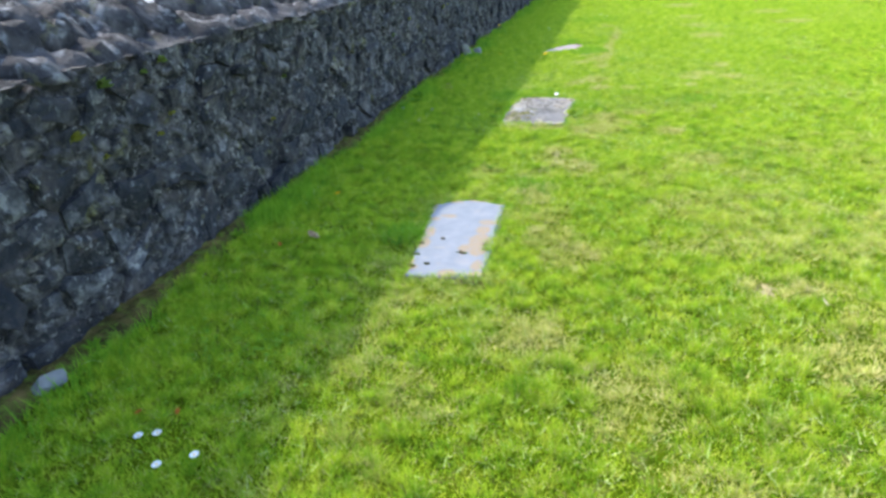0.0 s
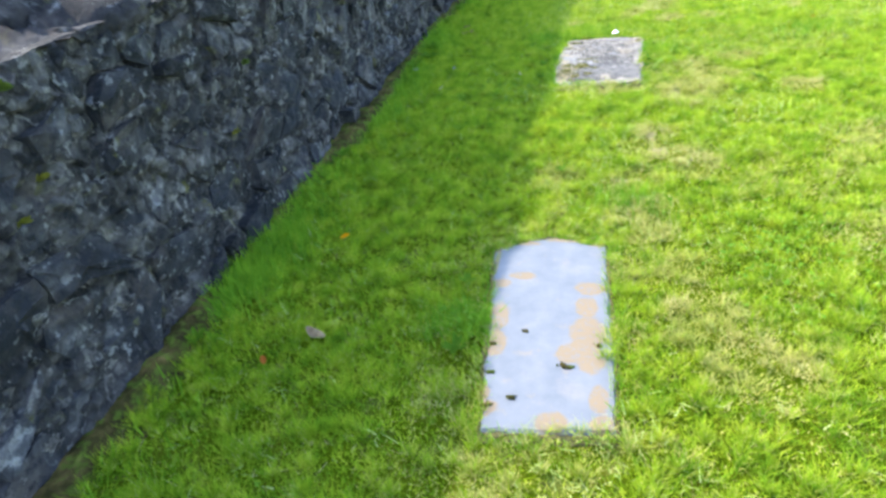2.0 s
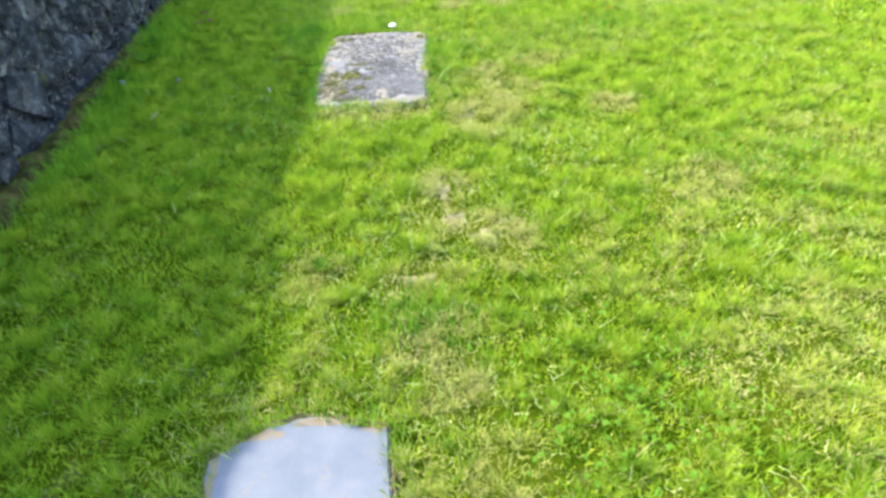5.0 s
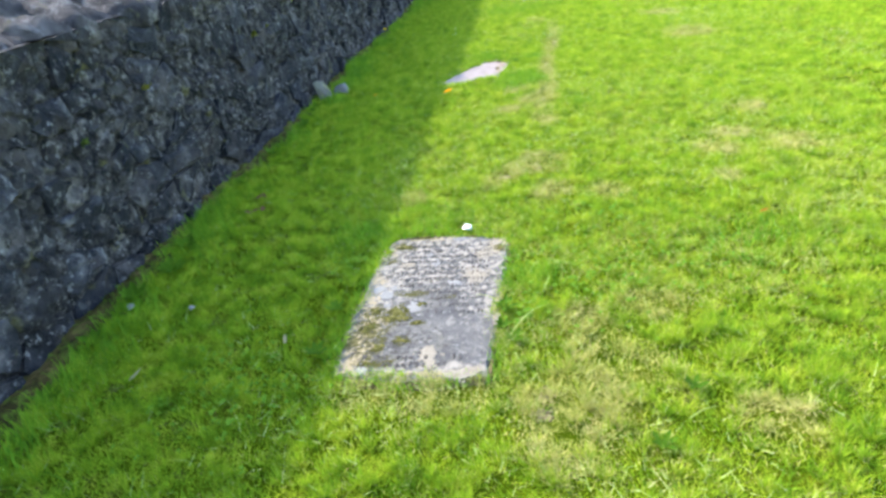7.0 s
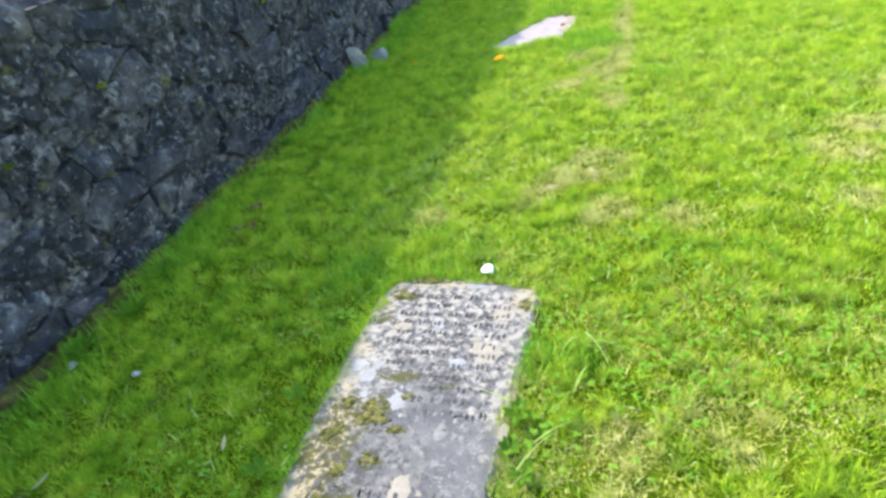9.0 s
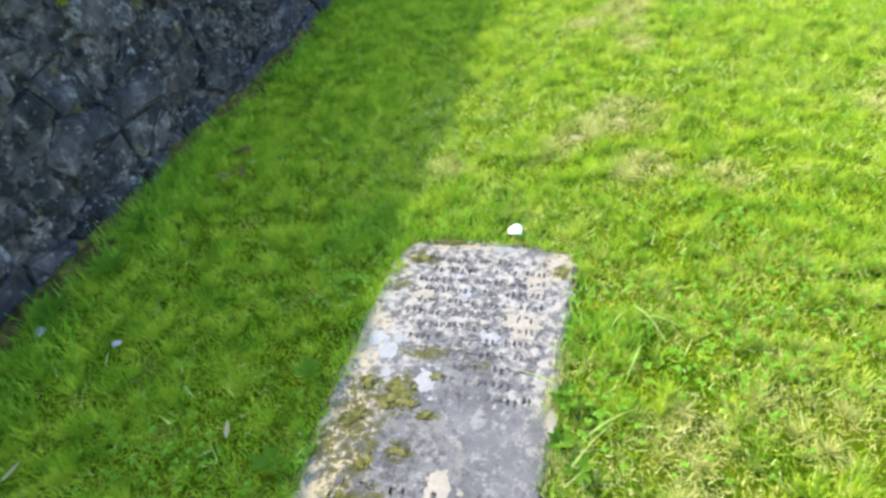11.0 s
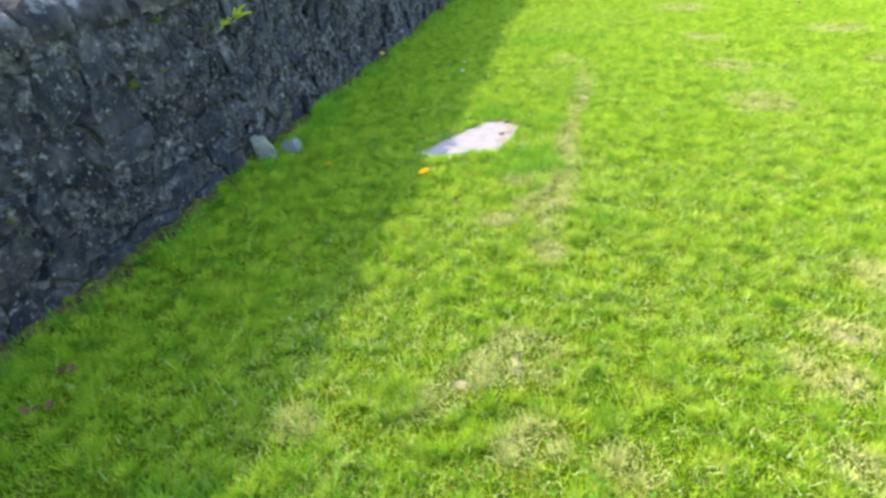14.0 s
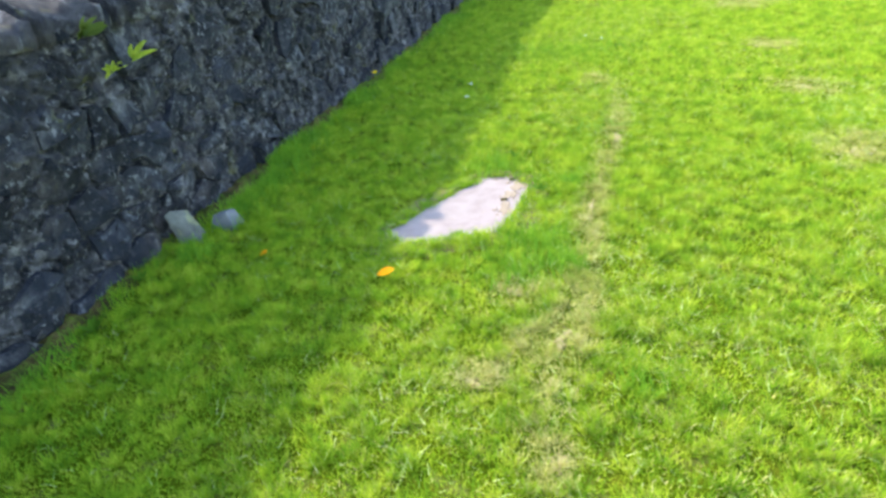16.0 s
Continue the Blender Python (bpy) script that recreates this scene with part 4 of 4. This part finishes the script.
for x, y, s, c in [(-0.16, 6.5, 0.06, 8), (-0.17, 6.37, 0.05, 7), (-0.12, 6.3, 0.05, 7), (-0.93, 6.5, 0.06, 7), (-0.92, 6.2, 0.06, 7), (-1.0, 3.75, 0.05, 7), (-0.97, 3.35, 0.06, 7),
                   (-0.68, 4.75, 0.05, 7), (-1.35, 5.3, 0.06, 7), (-1.95, 6.9, 0.1, 9), (-2.0, 7.15, 0.09, 8), (-2.02, 6.65, 0.1, 9), (-1.98, 5.95, 0.07, 7), (-2.05, 8.05, 0.07, 7),
                   (-0.4, 11.35, 0.06, 7), (-0.17, 10.85, 0.06, 7), (-2.0, 9.3, 0.07, 8), (0.35, 5.75, 0.05, 6), (0.5, 6.0, 0.05, 6), (-1.95, 11.1, 0.07, 8), (-2.0, 4.6, 0.06, 7), (-2.04, 3.3, 0.06, 7), (-2.03, 3.95, 0.07, 8), (-2.05, 5.0, 0.06, 7), (-2.02, 6.3, 0.08, 8), (-2.06, 7.6, 0.07, 7),
                   (-2.04, 8.6, 0.07, 8), (-2.05, 9.7, 0.06, 7), (-2.03, 11.7, 0.07, 8), (-2.04, 12.5, 0.07, 8), (-2.05, 2.1, 0.06, 7)]:
    weed(x, y, s, c)


# ---- bare, dead patches in the lawn ----
BARE = [(-0.2, 5.2, 0.035, 0.12), (-0.17, 5.0, 0.05, 0.1), (-0.06, 4.88, 0.06, 0.04), (-0.33, 4.66, 0.08, 0.04), (0.99, 3.12, 0.05, 0.1), (1.18, 3.18, 0.05, 0.03), (0.0, 6.0, 0.03, 0.07),
        (-0.02, 5.9, 0.05, 0.04), (1.7, 11.6, 0.1, 0.1), (1.66, 12.9, 0.08, 0.06), (1.28, 8.43, 0.06, 0.05), (0.06, 9.55, 0.04, 0.09), (0.12, 10.7, 0.025, 0.15), (0.25, 11.8, 0.03, 0.15),
        (-0.24, 9.26, 0.05, 0.03), (-0.01, 8.1, 0.035, 0.07), (-0.2, 7.95, 0.06, 0.025), (-0.17, 9.86, 0.06, 0.03), (1.57, 8.2, 0.06, 0.04), (1.6, 14.3, 0.1, 0.05), (0.1, 8.95, 0.04, 0.04)]
for k, (x, y, rx, ry) in enumerate(BARE):
    thing("bare_patch", patch_bm(x, y, rx * 0.6, ry * 0.6, ground_at(x, y) - 0.009, 0.004, 500 + k, n=30, rough=0.75, crumbs=16), M_THATCH, "bare patch of pale dead grass in the lawn", "bare patch", "bare patches in the lawn")

# ---- grass ----
DRY_SPOTS = [(-0.2, 5.2, 0.13), (-0.16, 4.97, 0.17), (0.0, 4.8, 0.14), (-0.05, 4.88, 0.1), (-0.33, 4.66, 0.12), (-0.7, 4.72, 0.12), (0.99, 3.12, 0.13), (1.18, 3.17, 0.09), (-0.02, 5.9, 0.1), (0.0, 6.01, 0.09),
             (-0.19, 7.95, 0.12), (0.0, 8.08, 0.16), (1.57, 8.2, 0.17), (1.55, 8.9, 0.14), (1.7, 11.62, 0.28), (1.66, 12.9, 0.25), (1.66, 14.3, 0.25), (1.28, 8.43, 0.13), (1.13, 8.17, 0.15),
             (3.2, 14.7, 0.3), (3.3, 13.1, 0.3), (-0.22, 9.27, 0.1), (0.1, 8.95, 0.1), (0.07, 13.2, 0.15), (0.9, 5.1, 0.16), (-0.08, 2.53, 0.2), (1.25, 2.6, 0.25), (-0.12, 3.6, 0.14), (0.15, 6.4, 0.12),
             (-0.3, 4.35, 0.16), (-0.13, 3.9, 0.12), (0.05, 3.4, 0.2), (-0.25, 4.15, 0.1), (0.35, 2.2, 0.2), (0.25, 6.15, 0.2), (0.1, 5.85, 0.2), (0.45, 6.5, 0.12), (-0.27, 7.84, 0.1), (0.03, 8.22, 0.12), (0.07, 7.72, 0.12), (0.4, 7.6, 0.11), (-0.75, 7.65, 0.1), (1.07, 7.72, 0.1), (-0.65, 5.99, 0.13), (-0.42, 5.97, 0.12), (-0.05, 9.5, 0.13), (0.12, 9.75, 0.1),
             (0.73, 5.87, 0.14), (-0.3, 6.02, 0.12), (2.2, 19.7, 0.4), (1.7, 16.5, 0.4), (-0.17, 9.86, 0.13), (0.06, 5.99, 0.12), (0.06, 9.55, 0.14)]


def dryness(x, y):
    """Share of withered blades over the plan."""
    d = np.clip((value_noise(x * 1.3, y * 1.3, 31) * 0.5 + value_noise(x * 6, y * 6, 32) * 0.5 - 0.47) * 1.8, 0, 0.36) + 0.08
    d = d * np.clip((x + 1.25) / 0.5, 0.1, 1) * np.clip(1.75 - 0.2 * (y - 2), 0.38, 1.6)
    for cx, cy, r in DRY_SPOTS:
        d = d + 1.05 * np.clip(1.7 - np.hypot(x - cx, (y - cy)) / r - 0.7 * value_noise(x * 11, y * 11, 33), 0, 0.9)
    seam = np.clip(1 - np.abs(x - 0.1 - 0.06 * (y - 10.0) + 0.02 * np.sin(y * 3)) / 0.12, 0, 1) * np.clip((y - 8.9) / 0.5, 0, 1) * np.clip((13.2 - y) / 1.6, 0, 1) * (0.35 + 0.65 * value_noise(x * 3, y * 2.5, 35))
    return np.clip(d + seam * 2.0, 0, 0.92)


def blade_mesh(name, x, y, length, width, lean, mat, label, category, rs, z0=-0.006, bend=None):
    n = len(x)
    turn = rs.uniform(0, 2 * np.pi, n)
    if bend is None:
        bend = 4 * np.pi * value_noise(x * 9, y * 9, 61) + rs.normal(0, 1.5, n)
    z = ground_z(x, y) + z0
    co = np.empty((n, 3, 3), np.float32)
    dx, dy = np.cos(turn) * width / 2, np.sin(turn) * width / 2
    co[:, 0] = np.stack([x - dx, y - dy, z], 1)
    co[:, 1] = np.stack([x + dx, y + dy, z], 1)
    co[:, 2] = np.stack([x + np.cos(bend) * np.sin(lean) * length, y + np.sin(bend) * np.sin(lean) * length, z + np.cos(lean) * length], 1)
    me = bpy.data.meshes.new(name)
    me.vertices.add(n * 3)
    me.vertices.foreach_set("co", co.ravel())
    me.loops.add(n * 3)
    me.loops.foreach_set("vertex_index", np.arange(n * 3, dtype=np.int32))
    me.polygons.add(n)
    me.polygons.foreach_set("loop_start", np.arange(0, n * 3, 3, dtype=np.int32))
    me.update(calc_edges=True)
    me.materials.append(mat)
    return tagged(new(name, me), label, category, kind="stuff")


def on_turf(x, y, margin=0.0):
    ok = x > WALL_X + 0.02 + 0.2 * value_noise(y * 2.1, y * 0, 9) ** 2 + 0.03 * value_noise(y * 13, y * 0, 10)
    for poly in (SLATE, MOSSY, SUNKEN):
        ok &= ~(inside(poly, x, y) & (edge_gap(poly, x, y) > margin + 0.045 * value_noise(x * 9, y * 9, 14) ** 2.5))
        out = ~inside(poly, x, y) & (edge_gap(poly, x, y) < 0.012)
        ok &= ~(out & (value_noise(x * 7, y * 7, 15) > 0.6))
    for cx, cy, rx, ry in BARE:
        ok &= ~((np.hypot((x - cx) / rx, (y - cy) / ry) < 1.0) & (lattice(np.floor(x * 900), np.floor(y * 900), 16) < 0.4))
    return ok


rs = np.random.RandomState(5)
bx, by, bl, bw, bb, ba = [], [], [], [], [], []
for x0, x1, y0, y1, density, size in [(-2.2, 2.4, 1.0, 12.6, 13500, 0.95), (2.4, 5.0, 2.5, 17.0, 6000, 1.4), (-2.2, 2.4, 12.6, 17.0, 6500, 1.4), (-2.2, 6.5, 17.0, 24.0, 2200, 2.3),
                                      (5.0, 9.0, 4.0, 17.0, 1700, 2.5), (-2.2, 14.0, 24.0, 40.0, 400, 5.0), (6.5, 14.0, 17.0, 24.0, 500, 4.5), (-2.2, 4.0, -3.0, 1.0, 3000, 1.7)]:
    n = int((x1 - x0) * (y1 - y0) * density)
    x, y = rs.uniform(x0, x1, n) + rs.normal(0, 0.2, n), rs.uniform(y0, y1, n) + rs.normal(0, 0.2, n)
    keep = rs.rand(n) < 0.5 + 0.7 * value_noise(x * 14, y * 14, 41)
    keep &= on_turf(x, y, 0.012)
    x, y = x[keep], y[keep]
    n = len(x)
    clump = 0.6 + 0.6 * value_noise(x * 6, y * 6, 42) ** 1.6 + 0.6 * value_noise(x * 14, y * 14, 43) ** 2
    bx.append(x), by.append(y)
    bl.append(clump * rs.uniform(0.018, 0.042, n) * (1 + 0.3 * (size - 1)))
    bw.append(rs.uniform(0.003, 0.006, n) * size)
    bb.append(rs.uniform(0, 2 * np.pi, n)), ba.append(np.radians(rs.uniform(10, 68, n)))
# tufts: blades that spread from many small crowns
for x0, x1, y0, y1, crowns, blades, size in [(-2.2, 2.4, 1.0, 12.6, 170, 95, 0.9), (2.4, 5.0, 2.5, 17.0, 70, 36, 1.5), (-2.2, 2.4, 12.6, 17.0, 80, 36, 1.5), (-2.2, 6.5, 17.0, 24.0, 24, 24, 2.6)]:
    m = int((x1 - x0) * (y1 - y0) * crowns)
    cx, cy = rs.uniform(x0, x1, m), rs.uniform(y0, y1, m)
    spread = rs.uniform(0.012, 0.04, m) * size
    tall = rs.uniform(0.75, 1.35, m) * (0.7 + 0.6 * value_noise(cx * 3, cy * 3, 46))
    away = rs.uniform(0, 2 * np.pi, (m, blades))
    far = np.abs(rs.normal(0, 1, (m, blades)))
    x = (cx[:, None] + np.cos(away) * far * spread[:, None]).ravel()
    y = (cy[:, None] + np.sin(away) * far * spread[:, None]).ravel()
    n = len(x)
    length = (tall[:, None] * rs.uniform(0.028, 0.06, (m, blades)) * (1 + 0.25 * (size - 1))).ravel()
    tilt = np.radians(np.clip(14 + 24 * far + rs.normal(0, 10, (m, blades)), 3, 75)).ravel()
    keep = on_turf(x, y, 0.012)
    bx.append(x[keep]), by.append(y[keep]), bl.append(length[keep]), bw.append(rs.uniform(0.0026, 0.0052, n)[keep] * size)
    bb.append((away.ravel() + rs.normal(0, 0.5, n))[keep]), ba.append(tilt[keep])
bx, by, bl, bw, bb, ba = (np.concatenate(v) for v in (bx, by, bl, bw, bb, ba))
dry = rs.rand(len(bx)) < dryness(bx, by)
blade_mesh("grass", bx[~dry], by[~dry], bl[~dry], bw[~dry], ba[~dry], M_GRASS, "short mown green lawn grass, dense and clumpy", "grass", rs, bend=bb[~dry])
blade_mesh("dry_grass", bx[dry], by[dry], bl[dry] * 0.75, bw[dry] * 0.8, np.minimum(ba[dry] + 0.15, 1.2), M_DRY, "withered straw-coloured grass in worn patches", "grass", rs, 0.002, bb[dry])

# thin bleached stems lying among the blades
n = 65000
sx, sy = rs.uniform(-1.9, 3.0, n), rs.uniform(1.0, 13.0, n)
keep = (rs.rand(n) < 0.06 + 0.9 * value_noise(sx * 2.2, sy * 2.2, 57) ** 2 * np.clip((sx + 1.2) / 0.5, 0.1, 1)) & on_turf(sx, sy, 0.01)
sx, sy = sx[keep], sy[keep]
n = len(sx)
blade_mesh("dry_stems", sx, sy, rs.uniform(0.03, 0.075, n), rs.uniform(0.002, 0.004, n), np.radians(rs.uniform(45, 78, n)), M_STALK, "thin bleached stems lying in the lawn", "grass", rs, 0.014)

# longer grass by the wall's foot, round the slabs and in tufts
tx, ty, tl = [], [], []
n = 120000
x, y = WALL_X + 0.04 + np.abs(rs.normal(0, 0.15, n)), rs.uniform(0, 22, n)
keep = (rs.rand(n) < 1.3 * value_noise(y * 1.9, x * 0, 51) ** 2.6 + 0.03) & on_turf(x, y)
tx.append(x[keep]), ty.append(y[keep]), tl.append(rs.uniform(0.03, 0.13, keep.sum()))
for poly in (SLATE, MOSSY, SUNKEN):
    n = 16000
    cx, cy = np.mean([p[0] for p in poly]), np.mean([p[1] for p in poly])
    x, y = rs.uniform(cx - 0.6, cx + 0.6, n), rs.uniform(cy - 0.8, cy + 0.8, n)
    gap = edge_gap(poly, x, y)
    keep = ((~inside(poly, x, y)) & (gap < 0.05 * rs.rand(n) + 0.015) | inside(poly, x, y) & (gap < 0.016)) & (rs.rand(n) < 0.25 + 0.8 * value_noise(x * 8, y * 8, 53))
    tx.append(x[keep]), ty.append(y[keep]), tl.append(rs.uniform(0.03, 0.065, keep.sum()))
# the two tufts near y = 14.2 stand in for a shaded band
for cx, cy, r, count in [(-2.02, 3.75, 0.12, 500), (-2.0, 4.05, 0.14, 500), (-2.05, 2.3, 0.12, 400), (-1.98, 1.45, 0.14, 400), (-2.03, 5.5, 0.1, 300), (-2.0, 10.6, 0.14, 400), (-1.95, 10.0, 0.12, 300), (-0.2, 10.04, 0.2, 500), (-0.13, 10.3, 0.16, 500), (-0.02, 11.0, 0.1, 200), (-0.5, 11.22, 0.2, 500), (-0.35, 4.45, 0.16, 350), (-0.55, 7.35, 0.4, 700), (-0.95, 7.2, 0.2, 500),
                         (0.37, 9.35, 0.12, 120), (1.05, 7.05, 0.25, 300), (-0.05, 14.25, 0.5, 700), (-0.5, 14.2, 0.4, 500), (0.03, 10.1, 0.08, 300), (-0.05, 6.75, 0.12, 300), (-0.98, 3.5, 0.12, 600)]:
    tx.append(cx + rs.normal(0, r * 0.6, count)), ty.append(cy + rs.normal(0, r * 0.5, count)), tl.append(rs.uniform(0.05, 0.1, count))
tx, ty, tl = (np.concatenate(a) for a in (tx, ty, tl))
keep = on_turf(tx, ty, 0.02)
tx, ty, tl = tx[keep], ty[keep], tl[keep]
blade_mesh("long_grass", tx, ty, tl, rs.uniform(0.004, 0.008, len(tx)), np.radians(rs.uniform(5, 50, len(tx))), M_TALL, "longer dark green grass along wall and slab edges", "grass", rs)

# clover among the grass
cv, cf = [], []
for px, py, r, count in [(-0.03, 6.85, 0.2, 50), (-0.08, 6.45, 0.1, 36), (0.3, 7.3, 0.3, 80), (-0.95, 6.9, 0.14, 40), (-0.96, 3.5, 0.09, 40), (0.5, 6.95, 0.45, 160), (0.8, 6.85, 0.35, 90), (0.2, 6.7, 0.3, 90), (1.2, 5.2, 0.3, 160), (0.2, 4.0, 0.3, 120), (-1.2, 6.0, 0.3, 160), (0.1, 11.9, 0.25, 160), (-0.05, 14.8, 0.4, 200), (-1.3, 2.2, 0.3, 120)]:
    for _ in range(count):
        x, y = px + rng.gauss(0, r * 0.6), py + rng.gauss(0, r * 0.6)
        if any(inside(poly, np.array([x]), np.array([y]))[0] for poly in (SLATE, MOSSY, SUNKEN)):
            continue
        z, turn = ground_at(x, y) + rng.uniform(0.028, 0.045), rng.uniform(0, 6.28)
        for k in range(3):
            a, s, k0 = turn + k * 2.094, rng.uniform(0.004, 0.007), len(cv)
            ox, oy = x + math.cos(a) * s, y + math.sin(a) * s
            for c in range(5):
                q = c * 1.2566
                cv.append((ox + math.cos(q) * s * 0.95, oy + math.sin(q) * s * 0.95, z + rng.uniform(-0.002, 0.004)))
            cf.append(tuple(range(k0, k0 + 5)))
me = bpy.data.meshes.new("clover")
me.from_pydata(cv, [], cf)
me.materials.append(M_WEED)
tagged(new("clover", me), "low green clover leaves among the grass", "clover", kind="stuff")
